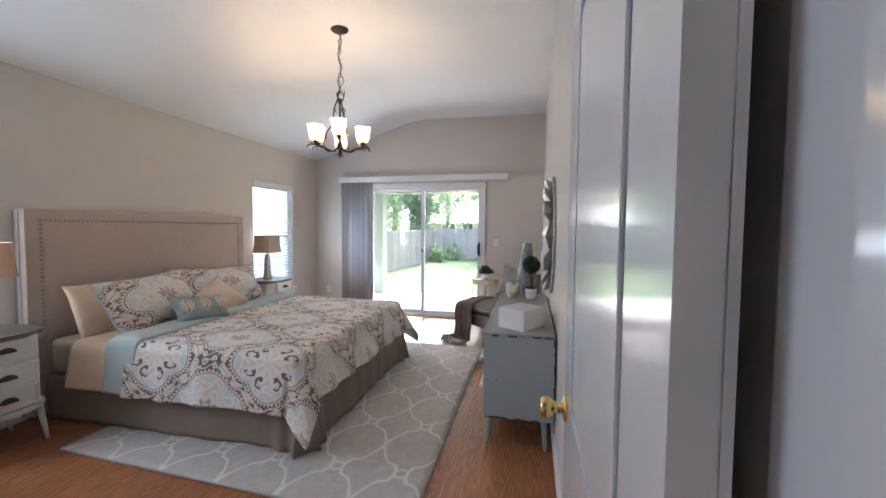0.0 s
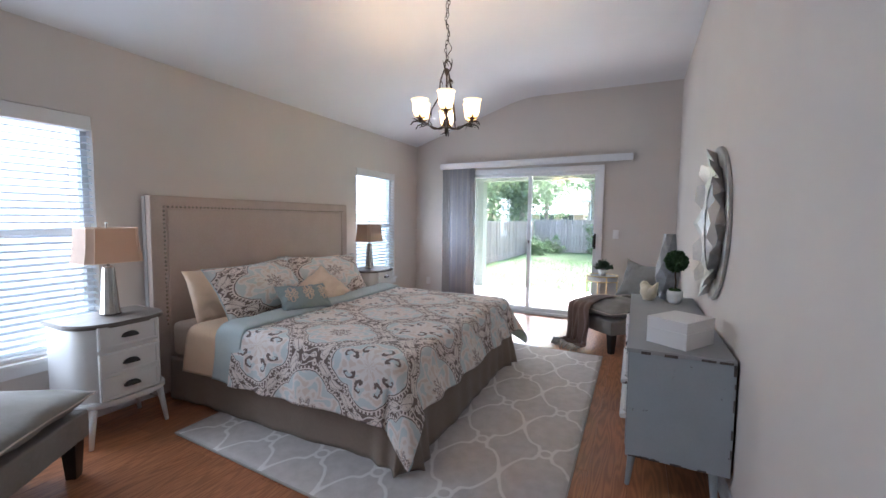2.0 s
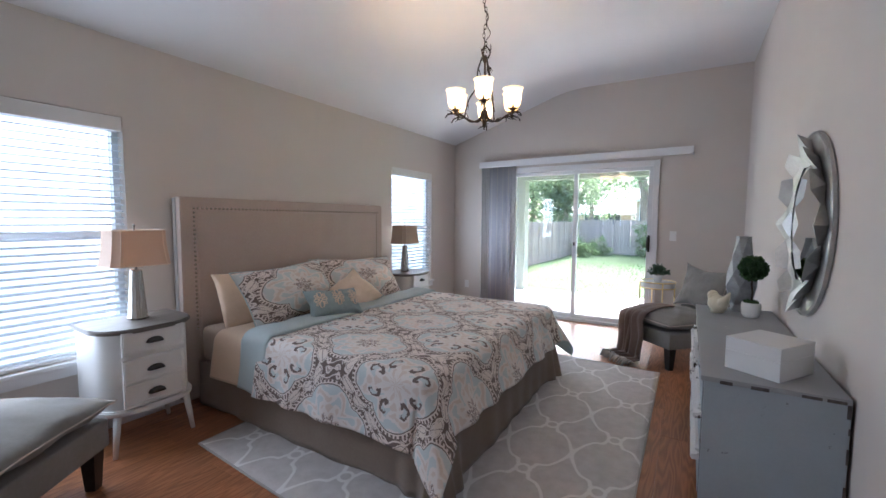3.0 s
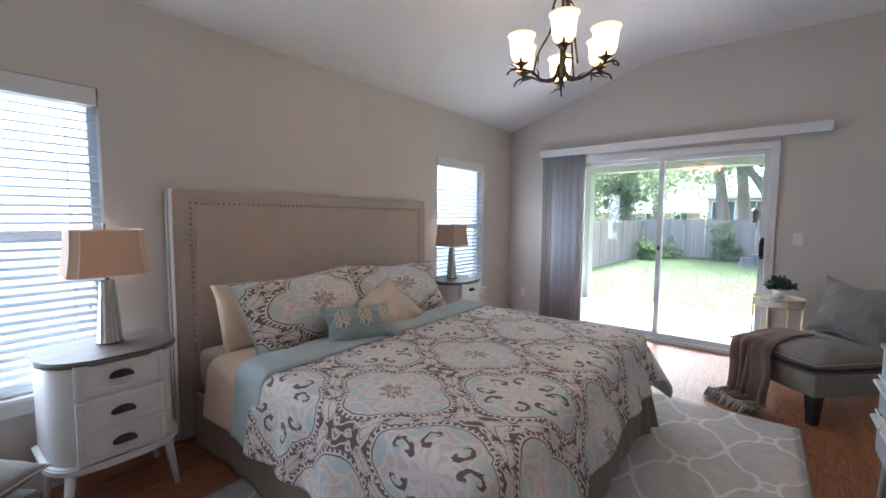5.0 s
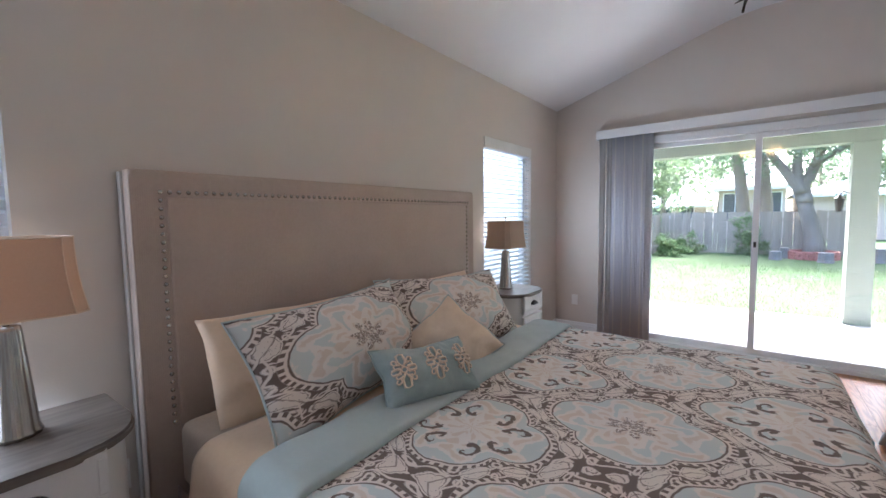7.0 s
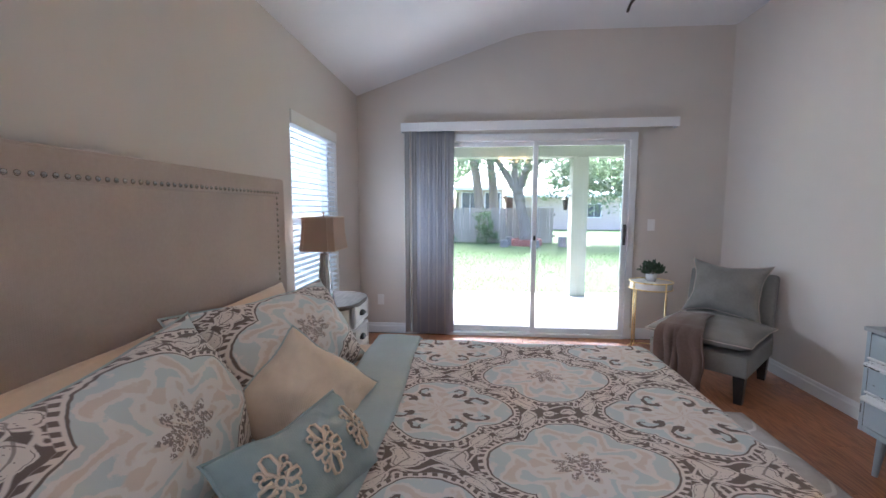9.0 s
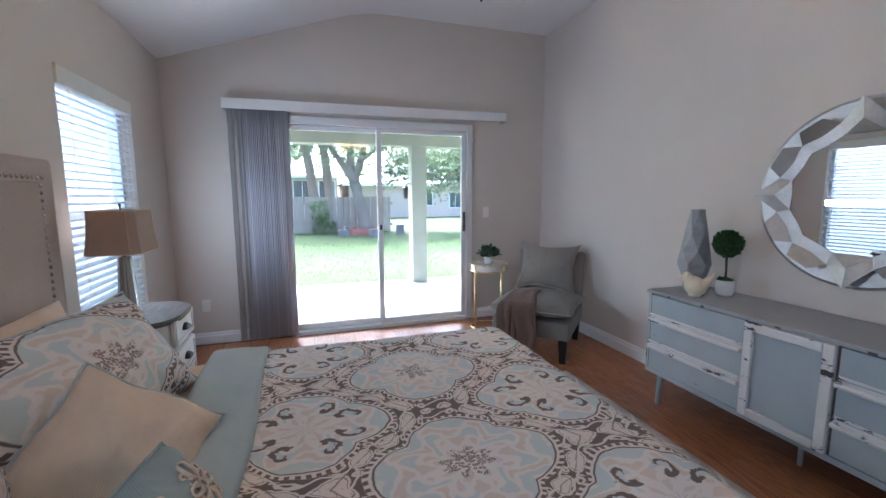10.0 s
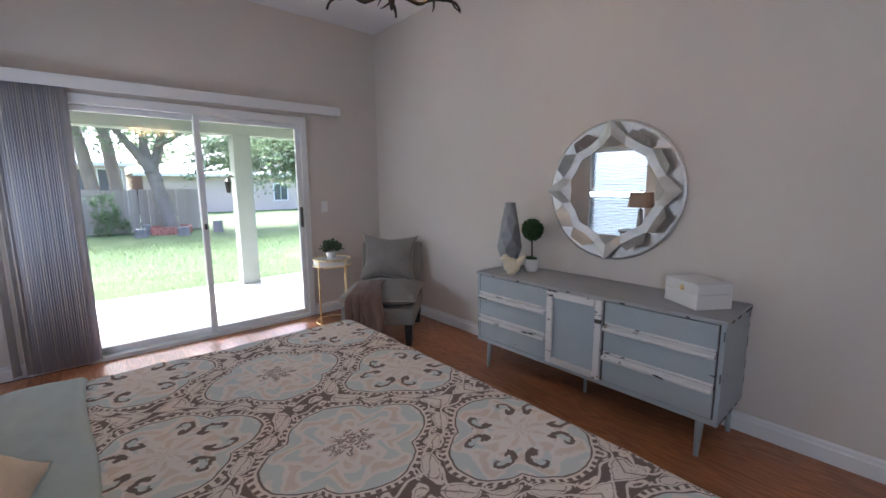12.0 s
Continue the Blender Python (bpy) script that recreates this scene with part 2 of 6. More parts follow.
def rug_look():
    """Grey pile with a pale trellis: ogee lines with small rings at the crossings."""
    m = Look("trellis_rug_pile", 0.95, 0, 0.1)
    v = m.coords()
    x, y, z = m.xyz(v)
    n1, n2 = m.noise(v, 14.0), m.noise(v, 220.0, 3.0)
    px, py = 0.388, 0.565
    u = (x + n1 * 0.012 - 0.006) / px
    w = (y + n1 * 0.012 - 0.006) / py
    tau = 2 * math.pi
    uu, ww = u + (u * tau).sin() * 0.06, w + (w * tau).sin() * 0.06
    du, dw = (u - 0.5).wrap(1.0) * px, w.wrap(1.0) * py
    d = (du * du + dw * dw).sqrt()
    step = (((d - 0.098) / 0.032).op("POWER", 2.0) * -1.0).op("EXPONENT")
    f = (uu * tau).cos() + (ww * tau).cos() + step * 0.36
    gx, gy = (u * tau).sin(), (w * tau).sin()
    slope = (gx * gx * (1 / (px * px)) + gy * gy * (1 / (py * py)) + 0.55).sqrt() * tau
    line = (f.abs() / slope).below(0.0098, 0.006)
    ring = (d - 0.038).abs().below(0.0098, 0.006)
    line = (line * (1.0 - d.below(0.038, 0.006))).max(ring)
    tone = (n1 * 0.75 + n2 * 0.25 - 0.35) * 2.2
    base = m.mix(tone, (0.51, 0.475, 0.455), (0.67, 0.63, 0.61))
    pale = m.mix(n2 * 0.5 + n1 * 0.5, (0.70, 0.675, 0.65), (0.84, 0.815, 0.79))
    m.color(m.mix(line, base, pale))
    return m.bump(n2 + line * 0.4, 0.7, 0.004).mat


M_RUG = rug_look()
M_RUGEDGE = woven("rug_binding", (0.36, 0.33, 0.30), (0.45, 0.42, 0.39), thread=500)


def damask(name, u0, v0, pu, pv, swap=False):
    """Medallion print: scalloped medallions on brown ogee bands with pale scrollwork, in the cloth's own metres."""
    m = Look(name, 0.85, 0, 0.2)
    uv = m.t.nodes.new("ShaderNodeUVMap")
    uv.uv_map = "cloth"
    wob = m.t.nodes.new("ShaderNodeTexNoise")
    wob.inputs["Scale"].default_value, wob.inputs["Detail"].default_value = 14.0, 2.0
    m.t.links.new(uv.outputs[0], wob.inputs["Vector"])
    ws = m.xyz(wob.outputs["Color"])
    u, v, _ = m.xyz(uv.outputs[0])
    u, v = u + (ws[0] - 0.5) * 0.022 - u0, v + (ws[1] - 0.5) * 0.022 - v0
    cells = []
    for ou, ov in ((0, 0), (pu / 2, pv / 2)):
        du, dv = (u - ou).wrap(pu), (v - ov).wrap(pv)
        a, b = du / (pu * 0.335), dv / (pv * 0.40)
        r = (a * a + b * b).sqrt()
        th = b.atan2(a)
        s = r / ((th * 2.0).cos().abs() * 0.23 + 0.78)
        cells.append((s, th, du, dv))
    (sa, ta, ua, va), (sb, tb, ub, vb) = cells
    isb = (sb - sa).below(0.0, 0.001)
    s = sa.min(sb)
    th = ta * (1.0 - isb) + tb * isb
    n = m.noise(uv.outputs[0], 38.0, 3.0)
    grain = m.noise(uv.outputs[0], 300.0, 2.0)
    brown, cream = (0.155, 0.11, 0.094), (0.76, 0.675, 0.61)
    blue, peach, white = (0.59, 0.635, 0.62), (0.70, 0.59, 0.515), (0.78, 0.72, 0.675)
    # field: pale blue with cream and peach scrolls
    spin = (th * 8.0 + (s * 13.0).sin() * 1.3).sin()
    scroll = spin * 0.8 + (s * 21.0 + (th * 8.0).cos() * 2.2).sin() * 0.8 + (n - 0.5) * 2.6
    col = m.mix((scroll + (0.66 - s) * 3.0).below(-0.45, 0.3), m.mix(scroll.below(1.0, 0.3), peach, white), blue)
    col = m.mix((s - 0.40 - (th * 4.0).cos() * 0.10).below(0.0, 0.03), col, m.mix((scroll * -1.0).below(0.2, 0.3), peach, white))
    # dark curls of every second medallion: crescents in mirrored pairs
    phi = th.wrap(math.pi / 2).abs() - math.pi / 8
    px, py = s - 0.60 + (n - 0.5) * 0.16, phi * 0.62 + (n - 0.5) * 0.13
    rho = (px * px + py * py).sqrt()
    psi = py.atan2(px)
    stem = (rho - 0.09 - psi * 0.034).abs().below(psi * 0.007 + 0.026, 0.014) * rho.below(0.22, 0.02)
    qx, qy = px + 0.14, py - 0.03
    crescent = stem.max((qx * qx + qy * qy).sqrt().below(0.045, 0.015))
    curl = crescent * isb
    col = m.mix(curl, col, brown)
    # lace heart of the others
    dots = m.voronoi(uv.outputs[0], 105.0)
    lace = (s + (th * 8.0).cos() * 0.05).below(0.25, 0.02) * (1.0 - isb) * (dots - 0.38).abs().below(0.17, 0.08)
    col = m.mix(lace, col, (0.27, 0.21, 0.19))
    # scrollwork band with its bead borders
    fr = (ta * (16.0 / (2 * math.pi))).wrap(1.0) + (sa - sb) * 0.5
    ac = (sa - sb) + (n - 0.5) * 0.16
    e = ac * ac / (0.25 * 0.25) + fr * fr / (0.40 * 0.40)
    leaf = e.below(1.0, 0.12) * (1.0 - (e - 0.66).abs().below(0.05, 0.06) * 0.8)
    gx, gy = fr.abs() - 0.46, ac.abs() - 0.24
    knot = (gx * gx + gy * gy).sqrt()
    leaf = leaf.max((knot - 0.085).abs().below(0.035, 0.03))
    seeds = m.voronoi(uv.outputs[0], 95.0).below(0.16, 0.06)
    vein = (sa - sb).abs().below(0.018, 0.015)
    hooks = (s - 1.085 - (th * 14.0).sin() * 0.05).abs().below(0.016, 0.012)
    pale = leaf * (1.0 - seeds * 0.8) * (1.0 - vein * 0.7)
    band = m.mix(pale.max(hooks), brown, cream)
    col = m.mix((s * -1.0).below(-0.985, 0.015), col, band)
    edge = (s - 0.955).abs().below(0.042, 0.012)
    col = m.mix(edge, col, cream)
    beads = edge * ((th * 64.0).sin() * -1.0).below(0.1, 0.4) * (s * -1.0).below(-0.945, 0.012)
    col = m.mix(beads, col, brown)
    col = m.mix((s - 0.905).abs().below(0.011, 0.01), col, brown)
    m.color(m.mix(grain * 0.12, col, (0.45, 0.42, 0.40)))
    m.b.inputs["Sheen Weight"].default_value = 0.12
    return m.bump(grain * 0.5 + n, 0.25, 0.002).mat


M_DAMASK = damask("damask_comforter_cotton", -2.165, 2.38, 0.86, 0.62)
M_SHAM = damask("damask_sham_cotton", 0.0, 0.0, 1.30, 0.62)


def shade_look():
    m = Look("beige_lampshade_silk", 0.8, 0, 0.2)
    v = m.coords()
    x, y, z = m.xyz(v)
    n = m.noise(v, 120.0)
    m.color(m.mix(n, (0.50, 0.40, 0.32), (0.58, 0.47, 0.38)))
    m.bump((z * 2400.0).sin() * 0.3 + n, 0.2, 0.001)
    return m.translucent(0.36, (0.74, 0.50, 0.34)).mat


def blind_look(name, a, b, amount, glow):
    m = Look(name, 0.5, 0, 0.3)
    n = m.noise(m.coords(), 30.0)
    m.color(m.mix(n, a, b))
    return m.translucent(amount, glow).mat


M_SHADE = shade_look()
M_SLAT = blind_look("white_slat_vinyl", (0.78, 0.79, 0.81), (0.82, 0.83, 0.84), 0.5, (0.86, 0.9, 0.94))
M_VANE = blind_look("grey_vane_vinyl", (0.66, 0.67, 0.72), (0.74, 0.75, 0.80), 0.35, (0.72, 0.74, 0.82))
# paler copy of the vane vinyl: light on some vanes put into the colour
M_VANE_LIT = blind_look("lit_vane_vinyl", (0.84, 0.84, 0.85), (0.88, 0.88, 0.89), 0.2, (0.7, 0.7, 0.7))


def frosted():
    """Lit frosted glass round a warm bulb, its glow put into graded emission."""
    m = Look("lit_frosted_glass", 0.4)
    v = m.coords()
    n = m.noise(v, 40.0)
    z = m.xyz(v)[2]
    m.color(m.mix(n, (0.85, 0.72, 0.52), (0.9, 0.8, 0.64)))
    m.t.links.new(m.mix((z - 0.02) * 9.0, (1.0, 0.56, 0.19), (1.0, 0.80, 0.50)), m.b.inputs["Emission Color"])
    # the bulb's hot spot, painted as stronger emission at its height
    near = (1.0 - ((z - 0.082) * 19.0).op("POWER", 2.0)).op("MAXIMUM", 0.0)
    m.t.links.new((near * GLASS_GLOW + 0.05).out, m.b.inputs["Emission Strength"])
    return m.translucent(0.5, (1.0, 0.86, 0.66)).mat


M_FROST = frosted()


def clear_glass():
    m = bpy.data.materials.new("window_glass")
    m.use_nodes = True
    t = m.node_tree
    t.nodes.remove(t.nodes["Principled BSDF"])
    tr, gl, fr, mx = (t.nodes.new("ShaderNode" + k) for k in ("BsdfTransparent", "BsdfGlossy", "LayerWeight", "MixShader"))
    tr.inputs["Color"].default_value = (0.97, 0.985, 0.98, 1)
    gl.inputs["Roughness"].default_value = 0.0
    fr.inputs["Blend"].default_value = 0.5
    gloss = Val(t, fr.outputs["Facing"]).op("POWER", 5.0) * 0.9 + 0.06
    t.links.new(gloss.out, mx.inputs[0])
    t.links.new(tr.outputs[0], mx.inputs[1])
    t.links.new(gl.outputs[0], mx.inputs[2])
    t.links.new(mx.outputs[0], t.nodes["Material Output"].inputs["Surface"])
    return m


M_GLASS = clear_glass()
M_MIRROR = Look("mirror_silvering", 0.01, 1.0).color((0.86, 0.87, 0.87)).mat


def grass_look():
    m = Look("lawn_grass", 0.9, 0, 0.1)
    v = m.coords()
    n1, n2, n3 = m.noise(v, 0.5), m.noise(v, 9.0, 6.0), m.noise(v, 90.0)
    near = m.mix((n2 * 0.6 + n3 * 0.4 - 0.3) * 2.4, (0.052, 0.084, 0.032), (0.088, 0.125, 0.054))
    m.color(m.mix((n1 - 0.35) * 1.6, near, (0.09, 0.125, 0.056)))
    return m.bump(n3 + n2, 0.8, 0.03).mat


def bark():
    m = Look("grey_oak_bark", 0.9, 0, 0.2)
    v = m.coords("Object", (1, 1, 0.35))
    n1, n2 = m.noise(v, 3.0), m.noise(v, 24.0, 5.0)
    m.color(m.mix((n1 * 0.5 + n2 * 0.5 - 0.3) * 2.2, (0.13, 0.105, 0.085), (0.30, 0.26, 0.21)))
    return m.bump(n2, 0.8, 0.03).mat


def foliage(name, a, b):
    m = Look(name, 0.6, 0, 0.3)
    m.color(m.mix(m.island(), a, b))
    return m.translucent(0.45, (0.15, 0.21, 0.10)).mat


M_GRASS, M_BARK = grass_look(), bark()
M_BLADE = foliage("grass_blades", (0.045, 0.08, 0.027), (0.085, 0.125, 0.05))
M_CROWN = foliage("oak_leaves", (0.10, 0.14, 0.09), (0.22, 0.26, 0.18))
M_SHRUB = foliage("shrub_leaves", (0.06, 0.12, 0.03), (0.15, 0.22, 0.07))
M_CONCRETE = plain("patio_concrete", (0.44, 0.42, 0.395), (0.56, 0.54, 0.51), 0.85, 0, 2.0, 60.0, 0.5, 0.004)
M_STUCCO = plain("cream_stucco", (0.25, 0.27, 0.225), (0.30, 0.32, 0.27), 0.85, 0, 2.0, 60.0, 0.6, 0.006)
M_PINKSTUCCO = plain("pale_pink_stucco", (0.52, 0.42, 0.35), (0.58, 0.475, 0.40), 0.9, 0, 0.8, 30.0, 0.5, 0.01)
M_ROOF = plain("grey_shingle", (0.52, 0.51, 0.50), (0.62, 0.61, 0.60), 0.9, 0, 1.5, 20.0, 0.6, 0.02)
M_FENCE = None


def fence_look():
    m = Look("weathered_cedar", 0.9, 0, 0.2)
    v = m.coords("Object", (1, 1, 0.12))
    r = m.rand()
    n = m.noise(v, 40.0, 5.0)
    m.color(m.mix(n * 0.6 + r * 0.5 - 0.05, (0.36, 0.30, 0.24), (0.21, 0.175, 0.14)))
    return m.bump(n, 0.5, 0.005).mat


M_FENCE = fence_look()
M_BRICK = plain("red_garden_brick", (0.28, 0.09, 0.06), (0.38, 0.17, 0.13), 0.9, 0, 3.0, 40.0, 0.5, 0.005)
M_STUMP = plain("grey_stone", (0.12, 0.108, 0.095), (0.20, 0.185, 0.165), 0.9, 0, 5.0, 40.0, 0.6, 0.01)
M_WINDOWDARK = plain("dark_far_pane", (0.05, 0.06, 0.07), (0.09, 0.10, 0.11), 0.15)


# ---- shapes ----
def thing(name, label, category, at=(0, 0, 0), turn=0.0, group="", kind=""):
    ob = new(name)
    ob.empty_display_size = 0.1
    ob.matrix_basis = pose(*at, 0, 0, turn)
    return tagged(ob, label, category, group, kind)


def mesh_of(bm, material, smooth=False, name="mesh"):
    me = bpy.data.meshes.new(name)
    bmesh.ops.recalc_face_normals(bm, faces=bm.faces)
    if smooth:
        for f in bm.faces:
            f.smooth = True
    bm.to_mesh(me)
    bm.free()
    me.materials.append(material)
    return me


def part(name, bm, material, parent=None, label="", smooth=False):
    ob = new(name, mesh_of(bm, material, smooth, name))
    if parent:
        ob.parent = parent
    if label:
        ob["label"] = label
    return ob


def solid(name, bm, material, label, category="", kind="structure", smooth=False):
    return tagged(part(name, bm, material, None, "", smooth), label, category, kind=kind)


def shade_smooth_by_angle(ob, angle=40):
    me = ob.data
    for p in me.polygons:
        p.use_smooth = True
    bm = bmesh.new()
    bm.from_mesh(me)
    for e in bm.edges:
        if len(e.link_faces) == 2 and e.calc_face_angle() > radians(angle):
            e.smooth = False
    bm.to_mesh(me)
    bm.free()
    return ob


def box(bm, x0, x1, y0, y1, z0, z1, bevel=0.0, segs=2):
    r = bmesh.ops.create_cube(bm, size=1.0, matrix=Matrix.Translation(((x0 + x1) / 2, (y0 + y1) / 2, (z0 + z1) / 2)) @ Matrix.Diagonal((abs(x1 - x0), abs(y1 - y0), abs(z1 - z0), 1)))
    if bevel:
        edges = list({e for v in r["verts"] for e in v.link_edges})
        bmesh.ops.bevel(bm, geom=edges, offset=bevel, segments=segs, profile=0.6, affect="EDGES")
    return bm


def boxes(*rows, bevel=0.0):
    bm = bmesh.new()
    for r in rows:
        box(bm, *r, bevel=bevel)
    return bm


def prism(bm, poly, axis, a, b):
    """Extrudes a polygon given in the two other axes from a to b along an axis."""
    def at(p, c):
        return {"x": (c, p[0], p[1]), "y": (p[0], c, p[1]), "z": (p[0], p[1], c)}[axis]
    lo, hi = [bm.verts.new(at(p, a)) for p in poly], [bm.verts.new(at(p, b)) for p in poly]
    bm.faces.new(lo)
    bm.faces.new(hi[::-1])
    n = len(poly)
    for i in range(n):
        bm.faces.new((lo[i], lo[(i + 1) % n], hi[(i + 1) % n], hi[i]))
    return bm


def lathe(bm, profile, segs=24, m=Matrix.Identity(4), flute=0, depth=0.0):
    """Turns a profile of (radius, height) round the z axis."""
    rings = []
    for r, z in profile:
        ring = []
        for i in range(segs):
            a = 2 * math.pi * i / segs
            rr = r * (1 + depth * math.cos(flute * a)) if flute else r
            ring.append(bm.verts.new(m @ Vector((rr * math.cos(a), rr * math.sin(a), z))))
        rings.append(ring)
    for a, b in zip(rings, rings[1:]):
        for i in range(segs):
            bm.faces.new((a[i], a[(i + 1) % segs], b[(i + 1) % segs], b[i]))
    bm.faces.new(rings[0][::-1])
    bm.faces.new(rings[-1])
    return bm


def tube(bm, path, radii, segs=8):
    """A round bar along a path, its radius changing from point to point."""
    path = [Vector(p) for p in path]
    if not isinstance(radii, (list, tuple)):
        radii = [radii] * len(path)
    rings, side = [], None
    for i, p in enumerate(path):
        d = (path[min(i + 1, len(path) - 1)] - path[max(i - 1, 0)]).normalized()
        if side is None:
            side = d.orthogonal().normalized()
        side = (side - d * side.dot(d)).normalized()
        up = d.cross(side)
        rings.append([bm.verts.new(p + (side * math.cos(2 * math.pi * k / segs) + up * math.sin(2 * math.pi * k / segs)) * radii[i]) for k in range(segs)])
    for a, b in zip(rings, rings[1:]):
        for i in range(segs):
            bm.faces.new((a[i], a[(i + 1) % segs], b[(i + 1) % segs], b[i]))
    bm.faces.new(rings[0][::-1])
    bm.faces.new(rings[-1])
    return bm


def torus(bm, at, major, minor, segs=32, small=8, m=Matrix.Identity(4), stretch=1.0):
    rings = []
    for i in range(segs):
        a = 2 * math.pi * i / segs
        c, s = math.cos(a), math.sin(a)
        rings.append([bm.verts.new(Vector(at) + m @ Vector((c * (major + minor * math.cos(2 * math.pi * k / small)), s * stretch * (major + minor * math.cos(2 * math.pi * k / small)), minor * math.sin(2 * math.pi * k / small)))) for k in range(small)])
    for i in range(segs):
        a, b = rings[i], rings[(i + 1) % segs]
        for k in range(small):
            bm.faces.new((a[k], b[k], b[(k + 1) % small], a[(k + 1) % small]))
    return bm


def grid_mesh(nu, nv, place, uv=None, closed=False):
    """A sheet of nu x nv cells: place(i/nu, j/nv) gives each point, uv its cloth metres."""
    bm = bmesh.new()
    lay = bm.loops.layers.uv.new("cloth") if uv else None
    vs = [[bm.verts.new(place(i / nu, j / nv)) for j in range(nv + 1)] for i in range(nu + 1)]
    for i in range(nu):
        for j in range(nv):
            f = bm.faces.new((vs[i][j], vs[i + 1][j], vs[i + 1][j + 1], vs[i][j + 1]))
            if uv:
                for loop, (a, b) in zip(f.loops, ((i, j), (i + 1, j), (i + 1, j + 1), (i, j + 1))):
                    loop[lay].uv = uv(a / nu, b / nv)
    return bm


def thicken(ob, depth, offset=-1.0):
    mod = ob.modifiers.new("thickness", "SOLIDIFY")
    mod.thickness, mod.offset = depth, offset
    return ob


def rounded_poly(w, d, r, n=6):
    """A rectangle about the origin with round corners."""
    pts = []
    for cx, cy, a0 in ((w / 2 - r, d / 2 - r, 0), (-w / 2 + r, d / 2 - r, 90), (-w / 2 + r, -d / 2 + r, 180), (w / 2 - r, -d / 2 + r, 270)):
        for i in range(n + 1):
            a = radians(a0 + 90 * i / n)
            pts.append((cx + r * math.cos(a), cy + r * math.sin(a)))
    return pts


# ---- the room ----
XL, XR, YN, YB = -3.718, 0.0, 0.18, 6.2
EAVE, TOP, KINK = 2.514, 3.105, -1.985
SLOPE = (TOP - EAVE) / (KINK - XL)


def roof(x):
    return min(TOP, EAVE + (x - XL) * SLOPE)


# floor: a dark bed under separate planks
floor = solid("floor", boxes((XL - 0.15, XR + 0.15, -1.6, YB + 0.02, -0.12, -0.012)), M_GROUT, "red-brown oak laminate floor with long planks", "floor")
# left wall with two windows
W1, W2, WZ = (0.86, 1.78), (4.60, 5.519), (0.50, 2.016)
cuts = (YN - 0.12, W1[0], W1[1], W2[0], W2[1], YB + 0.15)
bm = boxes(*[(XL - 0.15, XL, cuts[i], cuts[i + 1], 0, EAVE) for i in (0, 2, 4)],
           *[(XL - 0.15, XL, a, b, 0, WZ[0]) for a, b in (W1, W2)], *[(XL - 0.15, XL, a, b, WZ[1], EAVE) for a, b in (W1, W2)])
solid("wall_west", bm, M_WALL, "greige painted wall with two tall blind-covered windows", "wall")
# far wall with the sliding door
DX, DTOP = (-2.83, -0.866), 2.11
bm = bmesh.new()
prism(bm, [(XL, 0), (DX[0], 0), (DX[0], roof(DX[0])), (XL, EAVE)], "y", YB, YB + 0.15)
prism(bm, [(DX[0], DTOP), (DX[1], DTOP), (DX[1], TOP), (KINK, TOP), (DX[0], roof(DX[0]))], "y", YB, YB + 0.15)
prism(bm, [(DX[1], 0), (XR, 0), (XR, TOP), (DX[1], TOP)], "y", YB, YB + 0.15)
solid("wall_north", bm, M_WALL, "greige painted gable wall round the sliding door", "wall")
solid("wall_east", boxes((XR, XR + 0.12, YN, YB + 0.15, 0, TOP)), M_WALL, "plain greige wall behind the dresser", "wall")
# near wall with the doorway
OX, OTOP = (-0.84, 0.0), 2.05
bm = bmesh.new()
prism(bm, [(XL, 0), (OX[0], 0), (OX[0], TOP), (KINK, TOP), (XL, EAVE)], "y", YN - 0.12, YN)
prism(bm, [(OX[0], OTOP), (OX[1], OTOP), (OX[1], TOP), (OX[0], TOP)], "y", YN - 0.12, YN)
prism(bm, [(OX[1], 0), (XR + 0.12, 0), (XR + 0.12, TOP), (OX[1], TOP)], "y", YN - 0.12, YN)
solid("wall_south", bm, M_WALL, "greige painted wall with the bedroom doorway", "wall")
# vaulted ceiling with a soft bend
pts = [(XL - 0.15, EAVE - 0.15 * SLOPE)]
for i in range(9):
    x = KINK - 0.25 + 0.5 * i / 8
    k = i / 8
    pts.append((x, (1 - k) ** 2 * roof(KINK - 0.25) + 2 * k * (1 - k) * TOP + k * k * TOP))
pts.append((XR + 0.12, TOP))
bm = bmesh.new()
prism(bm, pts + [(x, z + 0.14) for x, z in pts[::-1]], "y", YN - 0.12, YB + 0.15)
solid("ceiling", bm, M_CEIL, "white vaulted ceiling, sloped on the window side", "ceiling")
# the hall behind the doorway
solid("hall_wall_west", boxes((-1.75, -1.6, -1.6, YN - 0.122, 0, 2.46)), M_WALL, "greige hall wall", "wall")
solid("hall_wall_east", boxes((0.35, 0.5, -1.6, YN - 0.122, 0, 2.46)), M_WALL, "greige hall wall", "wall")
solid("hall_wall_south", boxes((-1.75, 0.5, -1.75, -1.602, 0, 2.46)), M_WALL, "greige hall wall", "wall")
solid("hall_floor", boxes((-1.75, 0.5, -1.6, YN - 0.13, -0.01, 0.0)), M_OAK, "red-brown oak hall floor", "floor")
solid("hall_ceiling", boxes((-1.75, 0.5, -1.75, YN - 0.122, 2.462, 2.56)), M_CEIL, "white hall ceiling", "ceiling")


def baseboard(runs):
    bm = bmesh.new()
    for axis, c, a, b, out in runs:
        prof = [(c, 0), (c + out * 0.014, 0), (c + out * 0.014, 0.075), (c + out * 0.009, 0.083), (c + out * 0.008, 0.10), (c + out * 0.004, 0.108), (c, 0.11)]
        prism(bm, prof, axis, a, b)
    return bm


